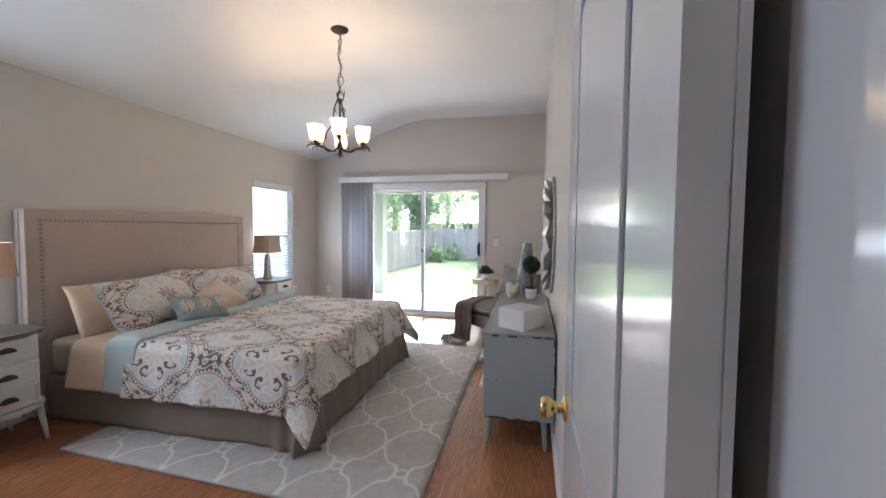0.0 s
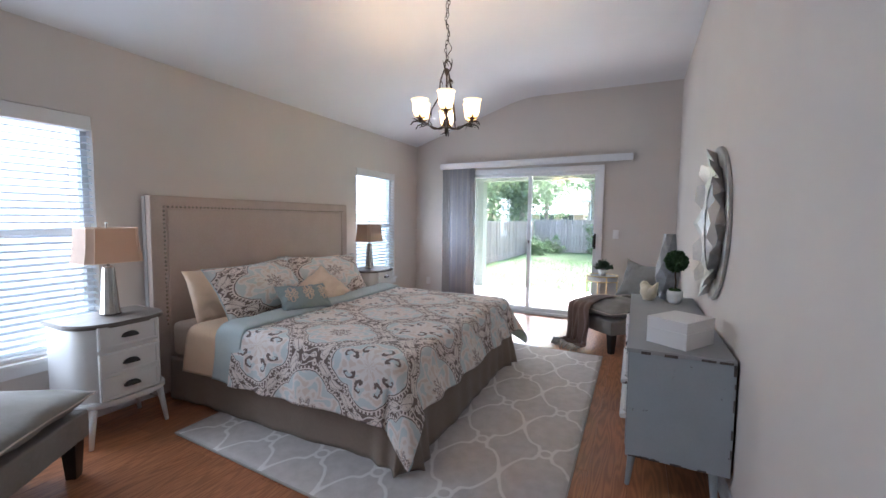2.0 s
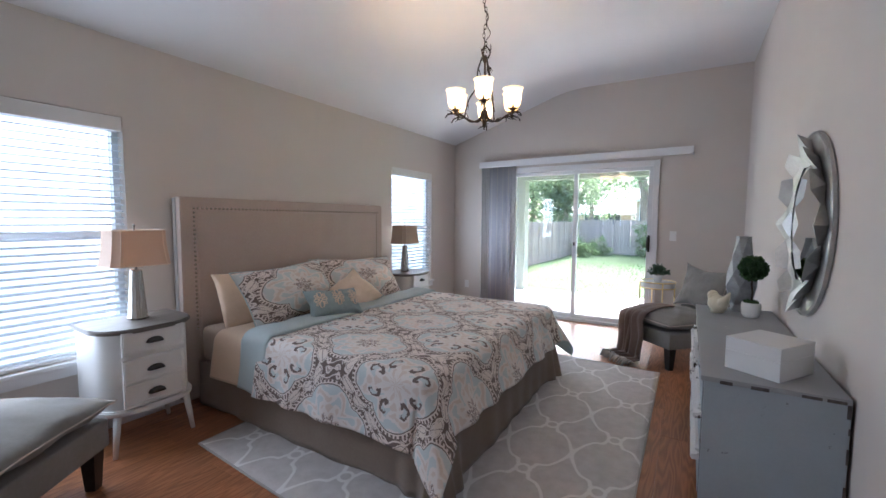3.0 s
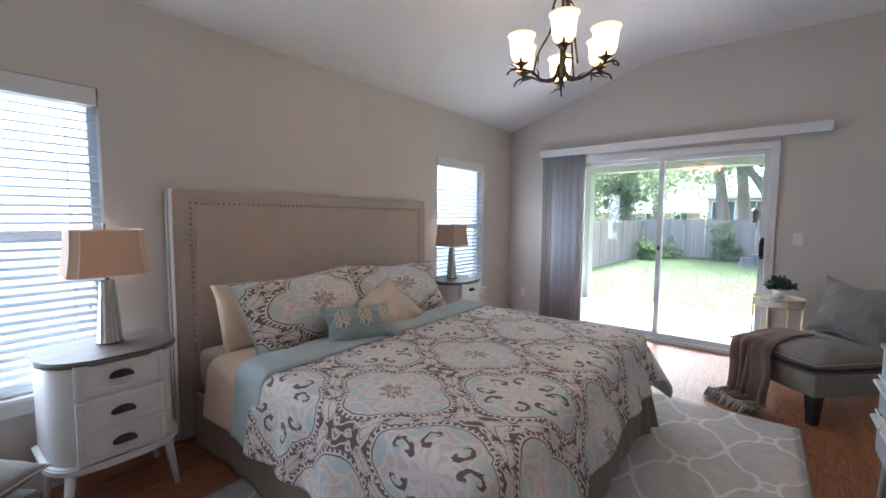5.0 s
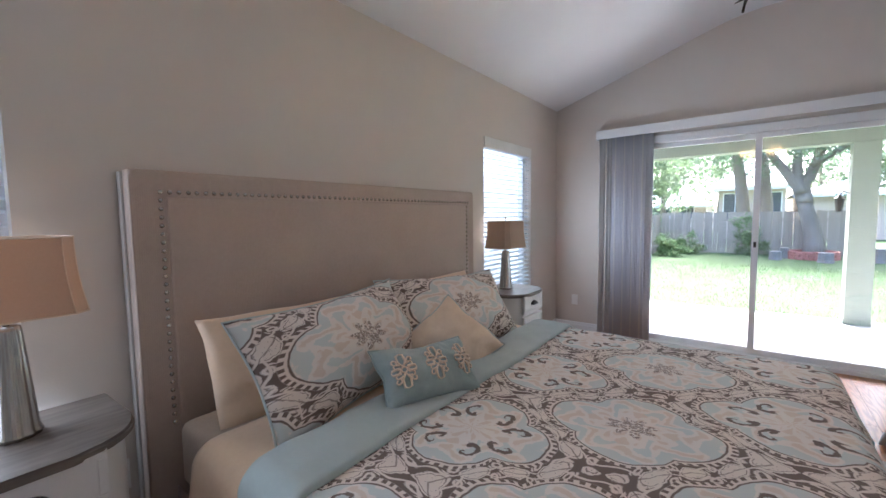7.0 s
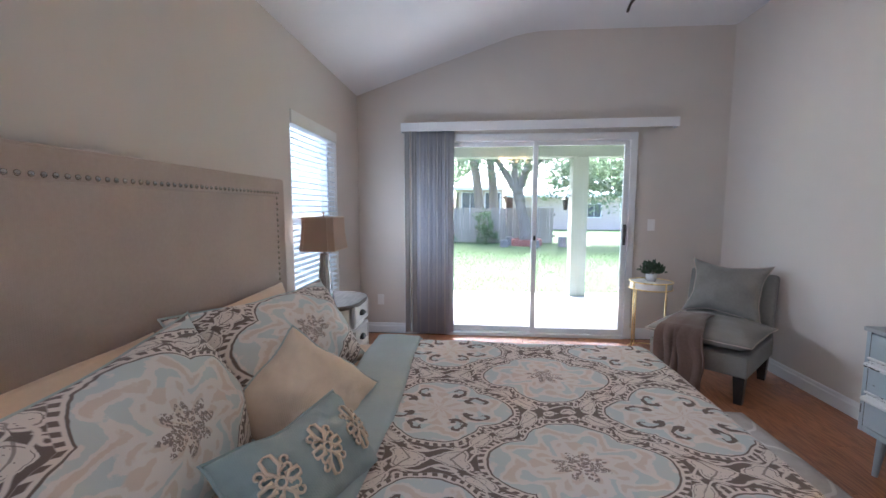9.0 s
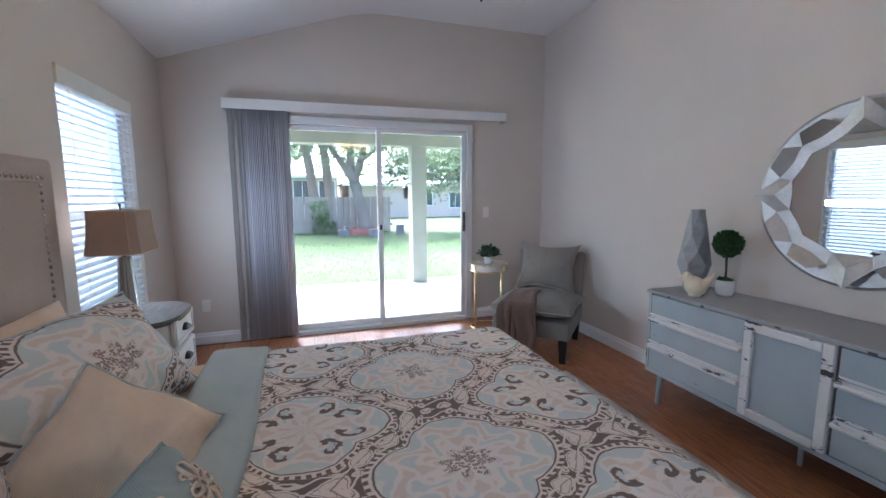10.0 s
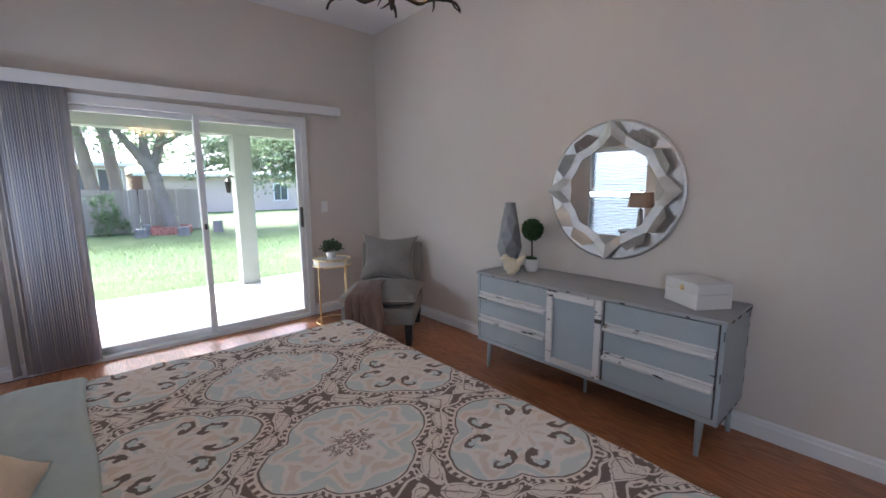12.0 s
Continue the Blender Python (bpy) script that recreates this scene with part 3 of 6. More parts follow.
solid("baseboard", baseboard([("x", YB, XL, DX[0] - 0.002, -1), ("x", YB, DX[1] + 0.002, XR, -1)]), M_TRIM, "white moulded baseboard", "baseboard")
solid("baseboard", baseboard([("y", XR, YN, YB - 0.016, -1)]), M_TRIM, "white moulded baseboard", "baseboard")
solid("baseboard", baseboard([("y", XL, YN, YB - 0.016, 1)]), M_TRIM, "white moulded baseboard", "baseboard")
solid("baseboard", baseboard([("x", YN, XL + 0.016, OX[0] - 0.08, 1)]), M_TRIM, "white moulded baseboard", "baseboard")


# ---- windows ----
def make_window(name, y0, y1):
    w = thing(name, "white double-hung window behind closed slat blinds", "window", kind="structure")
    ym = (y0 + y1) / 2
    x = XL - 0.105
    part("window_frame", boxes((x - 0.03, x + 0.03, y0, y0 + 0.035, WZ[0], WZ[1]), (x - 0.03, x + 0.03, y1 - 0.035, y1, WZ[0], WZ[1]),
                               (x - 0.03, x + 0.03, y0 + 0.035, y1 - 0.035, WZ[0], WZ[0] + 0.04), (x - 0.03, x + 0.03, y0 + 0.035, y1 - 0.035, WZ[1] - 0.04, WZ[1])), M_ALU, w)
    part("meeting_rail", boxes((x - 0.015, x + 0.03, y0 + 0.035, y1 - 0.035, 1.235, 1.285)), M_ALU, w)
    part("window_sill", boxes((XL - 0.13, XL + 0.03, y0 - 0.04, y1 + 0.04, WZ[0] - 0.028, WZ[0] - 0.002), bevel=0.004), M_TRIM, w)
    part("apron", boxes((XL, XL + 0.014, y0 - 0.02, y1 + 0.02, WZ[0] - 0.09, WZ[0] - 0.029)), M_TRIM, w)
    for z0, z1 in ((WZ[0] + 0.04, 1.235), (1.285, WZ[1] - 0.04)):
        p = part("pane", boxes((x - 0.008, x - 0.004, y0 + 0.035, y1 - 0.035, z0, z1)), M_GLASS, w)
        p.visible_shadow = False
    return w


def make_blind(y0, y1):
    b = thing("venetian_blind", "white slatted blind lowered over the window", "blind", (XL - 0.035, (y0 + y1) / 2, 0), group="window blinds")
    h = (y1 - y0) / 2 - 0.008
    part("headrail", boxes((-0.03, 0.045, -h, h, WZ[1] - 0.095, WZ[1] - 0.004), bevel=0.004), M_WHITEWOOD, b)
    bm = bmesh.new()
    prism(bm, [(-0.024, -0.002), (0, 0.001), (0.024, -0.002), (0.025, 0.0), (0.024, 0.002), (0, 0.005), (-0.024, 0.002)], "y", -h, h)
    me = mesh_of(bm, M_SLAT, False, "slat")
    n = 33
    for i in range(n):
        s = new("slat", me)
        s.parent = b
        s.matrix_basis = pose(0, random.uniform(-0.001, 0.001), WZ[0] + 0.045 + i * 0.0432, random.uniform(-0.15, 0.15), 11 + random.uniform(-2, 2), 0)
    part("bottom_rail", boxes((-0.025, 0.025, -h, h, WZ[0] + 0.004, WZ[0] + 0.022), bevel=0.003), M_WHITEWOOD, b)
    for y in (-h * 0.72, h * 0.72):
        part("ladder_cord", boxes((0.026, 0.028, y - 0.002, y + 0.002, WZ[0] + 0.02, WZ[1] - 0.07)), M_PLASTIC, b)
    bm = tube(bmesh.new(), [(0.035, h - 0.07, WZ[1] - 0.08), (0.036, h - 0.07, 0.9)], 0.0015, 6)
    lathe(bm, [(0.002, 0.0), (0.007, 0.01), (0.006, 0.03), (0.002, 0.04)], 10, Matrix.Translation((0.036, h - 0.07, 0.865)))
    part("pull_cord", bm, M_PLASTIC, b)
    return b


make_window("window_1", *W1)
make_window("window_2", *W2)
make_blind(*W1)
make_blind(*W2)

# ---- sliding door ----
sd = thing("sliding_door", "white-framed two-panel sliding glass patio door", "door", kind="structure")
yf0, yf1 = YB - 0.02, YB + 0.10
part("door_frame", boxes((DX[0] + 0.001, DX[0] + 0.065, yf0, yf1, 0, DTOP - 0.001), (DX[1] - 0.065, DX[1] - 0.001, yf0, yf1, 0, DTOP - 0.001),
                         (DX[0] + 0.065, DX[1] - 0.065, yf0, yf1, DTOP - 0.075, DTOP - 0.001), bevel=0.003), M_TRIM, sd)
part("threshold", boxes((DX[0] + 0.065, DX[1] - 0.065, YB - 0.035, yf1, -0.01, 0.032), bevel=0.003), M_ALU, sd)


def door_panel(name, x0, x1, y):
    z0, z1 = 0.034, DTOP - 0.076
    p = part(name, boxes((x0, x0 + 0.048, y - 0.018, y + 0.018, z0, z1), (x1 - 0.048, x1, y - 0.018, y + 0.018, z0, z1),
                         (x0 + 0.048, x1 - 0.048, y - 0.018, y + 0.018, z0, z0 + 0.055), (x0 + 0.048, x1 - 0.048, y - 0.018, y + 0.018, z1 - 0.045, z1), bevel=0.002), M_ALU, sd)
    g = part("pane", boxes((x0 + 0.049, x1 - 0.049, y - 0.003, y + 0.003, z0 + 0.056, z1 - 0.046)), M_GLASS, p)
    g.visible_shadow = False
    return p


door_panel("fixed_panel", DX[0] + 0.067, -1.836, YB + 0.06)
slide = door_panel("sliding_panel", -1.886, DX[1] - 0.067, YB + 0.02)
bm = boxes((-0.972, -0.945, YB - 0.012, YB + 0.001, 0.98, 1.19), bevel=0.004)
tube(bm, [(-0.96, YB - 0.01, 1.0), (-0.972, YB - 0.045, 1.01), (-0.974, YB - 0.05, 1.085), (-0.972, YB - 0.045, 1.16), (-0.96, YB - 0.01, 1.17)], 0.009)
part("pull_handle", bm, M_DARK, slide, "dark bronze pull handle")
part("latch", boxes((-1.872, -1.852, YB - 0.016, YB + 0.001, 1.02, 1.07), bevel=0.003), M_DARK, slide)

# vertical blind, drawn open, with its valance
vb = thing("vertical_blind", "grey vertical blind drawn open under a white valance", "blind")
bm = bmesh.new()
tilt = 0.022
prism(bm, [(-3.235, 2.12), (-0.525, 2.12 + tilt), (-0.525, 2.208 + tilt), (-3.235, 2.208)], "y", YB - 0.125, YB - 0.115)
prism(bm, [(-3.235, 2.20), (-0.525, 2.20 + tilt), (-0.525, 2.208 + tilt), (-3.235, 2.208)], "y", YB - 0.1148, YB - 0.002)
for x in (-3.235, -0.533):
    z = 2.12 + tilt * (x + 3.235) / 2.71
    box(bm, x, x + 0.008, YB - 0.1148, YB - 0.002, z, z + 0.079)
part("valance", bm, M_TRIM, vb, "white valance board")
bm = bmesh.new()
prism(bm, [(-3.21, 2.145), (-0.555, 2.145 + tilt), (-0.555, 2.185 + tilt), (-3.21, 2.185)], "y", YB - 0.085, YB - 0.045)
part("headrail", bm, M_ALU, vb)
for k in range(2):
    bm = bmesh.new()
    prism(bm, [(-0.044, 0.0), (-0.022, 0.009), (0, 0.012), (0.022, 0.009), (0.044, 0.0), (0.044, 0.0012), (0.022, 0.0102), (0, 0.0132), (-0.022, 0.0102), (-0.044, 0.0012)], "z", 0.03, 2.14)
    me = mesh_of(bm, M_VANE if k == 0 else M_VANE_LIT, True, "vane")
    for i in range(26):
        # the first three vanes and every sixth take the lit copy
        if (i % 6 == 5 or i < 3) == (k == 1):
            s = new("vane", me)
            s.parent = vb
            x = (-3.182, -3.107, -3.072)[i] if i < 3 else -3.045 + 0.315 * (i - 3) / 22
            s.matrix_basis = pose(x, YB - 0.068, 0, 0, 0, (64, 58, 50)[i] if i < 3 else 40 + random.uniform(-7, 7))


# ---- entrance door ----
def make_room_door():
    d = thing("door_1", "white glossy panelled bedroom door standing open", "door", (OX[1] - 0.012, YN + 0.045, 0), kind="structure")
    # leaf along y, its room face at negative x
    W, T, H = 0.82, 0.042, 2.03
    x0, x1 = -T, 0.0
    rows = ((0.24, 0.80), (0.98, 1.90))
    bm = boxes((x0 + 0.008, x1 - 0.008, 0.002, W - 0.002, 0.012, H - 0.002))
    for sx0, sx1 in ((x0, x0 + 0.0078), (x1 - 0.0078, x1)):
        box(bm, sx0, sx1, 0, 0.15, 0.01, H)
        box(bm, sx0, sx1, W - 0.165, W, 0.01, H)
        for z0, z1 in ((0.01, 0.24), (0.80, 0.98), (1.90, H)):
            box(bm, sx0, sx1, 0.15, W - 0.165, z0, z1)
        mid = (sx0 + sx1) / 2
        for z0, z1 in rows:
            box(bm, mid - 0.0035, mid + 0.0035, 0.185, W - 0.185, z0 + 0.035, z1 - 0.035, bevel=0.003)
    leaf = part("door_leaf", bm, M_DOOR, d)
    # knob with its rose
    m = Matrix.Translation((x0, W - 0.065, 0.955)) @ pose(0, 0, 0, 0, -90, 0)
    bm = lathe(bmesh.new(), [(0.0, 0.0), (0.033, 0.0), (0.033, 0.004), (0.028, 0.009), (0.013, 0.012), (0.012, 0.03), (0.02, 0.036), (0.0265, 0.046), (0.0275, 0.054), (0.024, 0.063), (0.012, 0.068), (0.0, 0.069)], 28, m)
    part("door_knob", bm, M_BRASS, d, "polished brass knob", True)
    part("latch_plate", boxes((x0 + 0.006, x1 - 0.006, W, W + 0.002, 0.925, 0.985)), M_BRASS, d)
    for z in (0.2, 1.0, 1.8):
        bm = tube(bmesh.new(), [(0.004, -0.006, z), (0.004, -0.006, z + 0.09)], 0.006, 10)
        part("hinge", bm, M_BRASS, d)
    d.matrix_basis = pose(-0.0315, YN + 0.006, 0)


make_room_door()
bm = boxes((OX[1] - 0.012, OX[1], YN - 0.122, YN + 0.002, 0, OTOP - 0.019), (OX[0], OX[0] + 0.018, YN - 0.122, YN + 0.002, 0, OTOP - 0.019),
           (OX[0], OX[1], YN - 0.122, YN + 0.002, OTOP - 0.018, OTOP - 0.001),
           (OX[0] + 0.0181, OX[0] + 0.03, YN - 0.115, YN - 0.08, 0, OTOP - 0.031), (OX[1] - 0.024, OX[1] - 0.0121, YN - 0.115, YN - 0.08, 0, OTOP - 0.031))
solid("door_jamb", bm, M_DOOR, "white painted door jamb", "door frame")
bm = boxes((OX[0] - 0.06, OX[0] - 0.001, YN + 0.001, YN + 0.016, 0, OTOP + 0.06), (OX[0] - 0.001, OX[1] - 0.001, YN + 0.001, YN + 0.016, OTOP, OTOP + 0.06),
           (OX[0] - 0.06, OX[0] - 0.001, YN - 0.137, YN - 0.123, 0, OTOP + 0.06), (OX[1] + 0.001, OX[1] + 0.06, YN - 0.137, YN - 0.123, 0, OTOP + 0.06), (OX[0], OX[1], YN - 0.137, YN - 0.123, OTOP, OTOP + 0.06))
solid("trim", bm, M_DOOR, "white door casing", "trim")

# ---- bed ----
BX0, BX1, BY0, BY1, BZ = -3.57, -1.60, 2.15, 4.08, 0.578
YC = (BY0 + BY1) / 2


def drape(sx, sy, top, x1=BX1, flare=0.10, fold=0.012, ends=True, foot=0.10):
    """A point of a cloth laid flat over the mattress; what lies past its edges hangs down."""
    ox = max(0.0, sx - (x1 - 0.03)) if ends else 0.0
    half = (BY1 - BY0) / 2 - 0.03
    oy = max(0.0, abs(sy - YC) - half)
    sgn = 1 if sy > YC else -1
    r = math.hypot(ox, oy)
    bx, by = (min(sx, x1 - 0.03) if ends else sx), max(YC - half, min(YC + half, sy))
    puff = 0.012 * noise.noise((sx * 2.3, sy * 2.3, 3.1)) + 0.008 * noise.noise((sx * 6, sy * 6, 1.0)) + 0.004 * noise.noise((sx * 15, sy * 11, 5.0))
    if r == 0:
        return Vector((bx, by, top + puff))
    nx, ny = ox / r, sgn * oy / r
    R = 0.075
    phi = min(r / R, math.pi / 2)
    rest = max(0.0, r - R * math.pi / 2)
    along = sx * (1 - nx) + sy * nx
    wave = math.sin(along * 17 + 1.5 * math.sin(along * 5)) * (1 - min(1.0, 3.0 * min(nx, abs(ny))))
    out = R * math.sin(phi) + rest * (flare + (foot - flare) * nx) * (1 + 1.6 * min(nx, abs(ny))) + fold * wave * min(1, rest / 0.15) + 0.012
    return Vector((bx + nx * out, by + ny * out, top + puff * (1 - phi / 1.6) - R * (1 - math.cos(phi)) - rest * 0.985))


bed = thing("bed", "king bed with a tall taupe upholstered headboard", "bed", (BX0, YC, 0))
off = Matrix.Translation((-BX0, -YC, 0))


def bed_part(name, bm, material, label="", smooth=False, parent=None):
    bmesh.ops.transform(bm, matrix=off, verts=bm.verts)
    return part(name, bm, material, parent or bed, label, smooth)


HY0, HY1, HZ = 2.061, 4.292, 1.522
hb = bed_part("headboard", box(bmesh.new(), -3.705, -3.625, HY0, HY1, 0.02, HZ, 0.022, 4), M_TAUPE, "taupe linen headboard with a nailhead border", True)
bed_part("inner_panel", box(bmesh.new(), -3.65, -3.619, HY0 + 0.118, HY1 - 0.118, 0.3, HZ - 0.098, 0.012, 3), M_TAUPE, "", True, hb)
bed_part("side_piping", box(bmesh.new(), -3.708, -3.67, HY0 - 0.008, HY0 + 0.003, 0.03, HZ - 0.01, 0.003), M_PIPING, "pale grey side panel", True, hb)
bm = bmesh.new()
tube(bm, [(-3.632, HY0 + 0.008, 0.03), (-3.632, HY0 + 0.008, HZ - 0.025), (-3.632, HY0 + 0.025, HZ - 0.008), (-3.632, HY1 - 0.025, HZ - 0.008), (-3.632, HY1 - 0.008, HZ - 0.025), (-3.632, HY1 - 0.008, 0.03)], 0.006)
bed_part("welt", bm, M_TAUPE, "", True, hb)
nail = mesh_of(lathe(bmesh.new(), [(0.0092, 0), (0.0082, 0.0035), (0.005, 0.006), (0.0, 0.007)], 8, pose(0, 0, 0, 0, 90, 0)), M_CHROME, True, "nail")
spots = [(HY0 + 0.10 + i * 0.032, HZ - 0.083) for i in range(65)] + [(y, HZ - 0.083 - i * 0.0316) for y in (HY0 + 0.10, HY1 - 0.10) for i in range(1, 29)]
for y, z in spots:
    n = new("nail", nail)
    n.parent = hb
    n.matrix_basis = Matrix.Translation((-3.6255 - BX0, y - YC + random.uniform(-0.001, 0.001), z))
bed_part("mattress", box(bmesh.new(), BX0, BX1, BY0, BY1, 0.325, BZ, 0.05, 4), M_TAN, "mattress in a tan fitted sheet", True)
bed_part("box_spring", box(bmesh.new(), BX0 + 0.01, BX1 + 0.03, BY0 + 0.02, BY1 - 0.02, 0.13, 0.323, 0.02, 2), M_SKIRT)


def skirt_place(i, j):
    """Round three sides of the bed, with pleats that open towards the floor."""
    L1, L2 = BX1 + 0.07 - BX0, BY1 - BY0
    s = i * (2 * L1 + L2)
    z = 0.325 * (1 - j) + 0.012 * j
    if s < L1:
        p, n, c = (BX0 + s, BY0), (0, -1), s - L1
    elif s < L1 + L2:
        p, n, c = (BX1 + 0.07, BY0 + s - L1), (1, 0), min(s - L1, L1 + L2 - s)
    else:
        p, n, c = (BX1 + 0.07 - (s - L1 - L2), BY1), (0, 1), s - L1 - L2
    w = 0.010 * math.sin(s * 7 + 2 * math.sin(s * 3)) + 0.005 * math.sin(s * 23 + 3 * math.sin(s * 2))
    near = math.exp(-(abs(c) / 0.20) ** 2)
    pleat = near * (0.06 + 0.026 * math.cos(abs(c) * 40 + (0.0 if c < 0 else 0.6)))
    if abs(c) < 0.012:
        pleat -= 0.05 * j
    o = 0.012 + j ** 0.8 * (w + pleat + 0.012)
    return Vector((p[0] + n[0] * o, p[1] + n[1] * o, z + (0.004 * math.sin(s * 9) if j > 0.9 else 0)))


sk = bed_part("bed_skirt", grid_mesh(620, 10, skirt_place), M_SKIRT, "taupe brown pleated bed skirt", True)
thicken(sk, 0.004)

# flat sheet, folded back over the edge of the comforter
SH0, SH1 = -3.33, -2.87


def sheet_place(i, j):
    sx = SH0 + (SH1 - SH0) * i + 0.03 * math.sin(j * 9)
    return drape(sx, YC - 1.30 + 2.60 * j, BZ + 0.012, fold=0.006, ends=False, flare=0.07)


ob = part("flat_sheet", grid_mesh(24, 120, sheet_place), M_PEACH, None, "", True)
tagged(thicken(ob, 0.006), "peach cotton flat sheet hanging over the mattress side", "sheet")

# comforter
CX0, OX_, OY_ = -2.82, 0.33, 0.375


def comforter_flat(i, j):
    return CX0 + (BX1 + OX_ - CX0) * i, BY0 - OY_ + (BY1 - BY0 + 2 * OY_) * j


def comforter_place(i, j):
    sx, sy = comforter_flat(i, j)
    return drape(sx, sy, BZ + 0.045, BX1 + 0.02, flare=0.15, fold=0.014, foot=0.36)


comf = thing("comforter", "damask comforter in brown, cream and pale blue with medallions", "comforter", (-2.2, YC, BZ))
coff = Matrix.Translation((2.2, -YC, -BZ))
bm = grid_mesh(130, 180, comforter_place, comforter_flat)
bmesh.ops.transform(bm, matrix=coff, verts=bm.verts)
body = thicken(part("printed_top", bm, M_DAMASK, comf, "", True), 0.022)
body.data.materials.append(M_BLUE)
body.modifiers["thickness"].material_offset, body.modifiers["thickness"].material_offset_rim = 1, 1


def fold_place(i, j):
    """The turned-back head end, showing the blue lining."""
    sx = -3.01 + 0.255 * i
    p = drape(sx + 0.012 * math.sin(j * 14), BY0 - OY_ - 0.01 + (BY1 - BY0 + 2 * OY_ + 0.02) * j, BZ + 0.062, flare=0.12, fold=0.01, ends=False)
    side = abs(2 * j - 1)
    p.z += (0.012 * math.sin(math.pi * i) - 0.012 * (i > 0.98) - 0.022 * (i < 0.02)) * (1 - side ** 4)
    return p


bm = grid_mesh(16, 150, fold_place)
bmesh.ops.transform(bm, matrix=coff, verts=bm.verts)
thicken(part("turned_back_edge", bm, M_BLUE, comf, "plain duck-egg blue lining", True), 0.02)


# ---- pillows ----
def slump(a, b, seed):
    """The uneven outline of a soft case."""
    return 0.013 * noise.noise((a * 1.7 + seed * 3.1, b * 1.7, 0.3)), 0.013 * noise.noise((a * 1.7, b * 1.7 + seed * 2.3, 9.3))


def pillow_mesh(w, h, t, ears=0.05, seed=0.0, n=36, power=0.72, blunt=0.07):
    """A stuffed case about the origin, w along x, h along z, bulging along y."""
    bm = bmesh.new()
    lay = bm.loops.layers.uv.new("cloth")
    for side in (-1, 1):
        vs = {}
        for i in range(n + 1):
            for j in range(n + 1):
                a, b = 2 * i / n - 1, 2 * j / n - 1
                k = max(0.0, (1 - abs(a) ** 2.1) * (1 - abs(b) ** 2.1)) ** power
                x = a * w / 2 * (1 - ears * (1 - b * b))
                z = b * h / 2 * (1 - ears * 1.3 * (1 - a * a))
                corner = 1 - blunt * (a * b) ** 4
                sa, sb = slump(a, b, seed)
                x, z = x * corner + sa, z * corner + sb
                wr = 0.012 * noise.noise((a * 2.2 + seed, b * 2.2, side)) + 0.006 * noise.noise((a * 7 + seed, b * 4 + a * 3, side + 4.0)) * (1.6 - k)
                vs[i, j] = bm.verts.new((x, side * (k * t / 2 + wr * (k > 0)), z))
        for i in range(n):
            for j in range(n):
                q = [(i, j), (i + 1, j), (i + 1, j + 1), (i, j + 1)]
                f = bm.faces.new([vs[c] for c in (q if side < 0 else q[::-1])])
                for loop, c in zip(f.loops, q if side < 0 else q[::-1]):
                    loop[lay].uv = ((c[0] / n - 0.5) * w, (c[1] / n - 0.5) * h)
    bmesh.ops.remove_doubles(bm, verts=bm.verts, dist=0.0008)
    return bm


def pillow_rim(w, h, ears, r, seed=0.0, blunt=0.07):
    pts = []
    for k in range(4):
        for i in range(16):
            s = 2 * i / 16 - 1
            a, b = ((s, -1), (1, s), (-s, 1), (-1, -s))[k]
            corner = 1 - blunt * (a * b) ** 4
            sa, sb = slump(a, b, seed)
            pts.append((a * w / 2 * (1 - ears * (1 - b * b)) * corner + sa, 0, b * h / 2 * (1 - ears * 1.3 * (1 - a * a)) * corner + sb))
    return tube(bmesh.new(), pts + pts[:2], r, 6)


def make_pillow(name, label, w, h, t, material, m, rim=None, ears=0.05, seed=0.0, category="pillow", power=0.6, blunt=0.0):
    p = thing(name, label, category)
    p.matrix_basis = m
    part("cover", pillow_mesh(w, h, t, ears, seed, 36, power, blunt), material, p, "", True)
    if rim:
        part("piping", pillow_rim(w, h, ears, 0.0045, seed, blunt), rim, p, "", True)
    return p


def lean(x, y, z, yaw, back, roll=0):
    """Stands a pillow with its face towards +x turned by yaw, leaning back by so many degrees."""
    return pose(x, y, z, 0, 0, 90 + yaw) @ pose(0, 0, 0, -back, 0, 0) @ pose(0, 0, 0, 0, roll, 0)


make_pillow("pillow", "peach cotton bed pillow against the headboard", 0.90, 0.44, 0.17, M_PEACH, lean(-3.44, 2.66, 0.75, 0, 24, 1), seed=1)
make_pillow("pillow", "peach cotton bed pillow against the headboard", 0.90, 0.44, 0.17, M_PEACH, lean(-3.445, 3.58, 0.745, 0, 24, -1), seed=2)
make_pillow("pillow_sham", "damask king sham in brown, cream and pale blue", 0.98, 0.48, 0.27, M_SHAM, lean(-3.235, 2.70, 0.785, 9, 31, -1), M_BLUE, 0.085, 3)
make_pillow("pillow_sham", "damask king sham in brown, cream and pale blue", 0.93, 0.48, 0.27, M_SHAM, lean(-3.25, 3.50, 0.785, -10, 35, 2), M_BLUE, 0.085, 4)
make_pillow("throw_pillow", "cream suede square cushion leaning on the shams", 0.37, 0.37, 0.23, M_CREAM, lean(-3.04, 3.18, 0.70, -50, 32, 46), M_BLUE, 0.035, 5, "cushion")
lum = make_pillow("lumbar_pillow", "small sage teal cushion with three embroidered motifs", 0.44, 0.25, 0.19, M_TEAL, lean(-2.89, 2.81, 0.712, -17, 42, 2), M_TEAL, 0.12, 6, "cushion", 0.5)


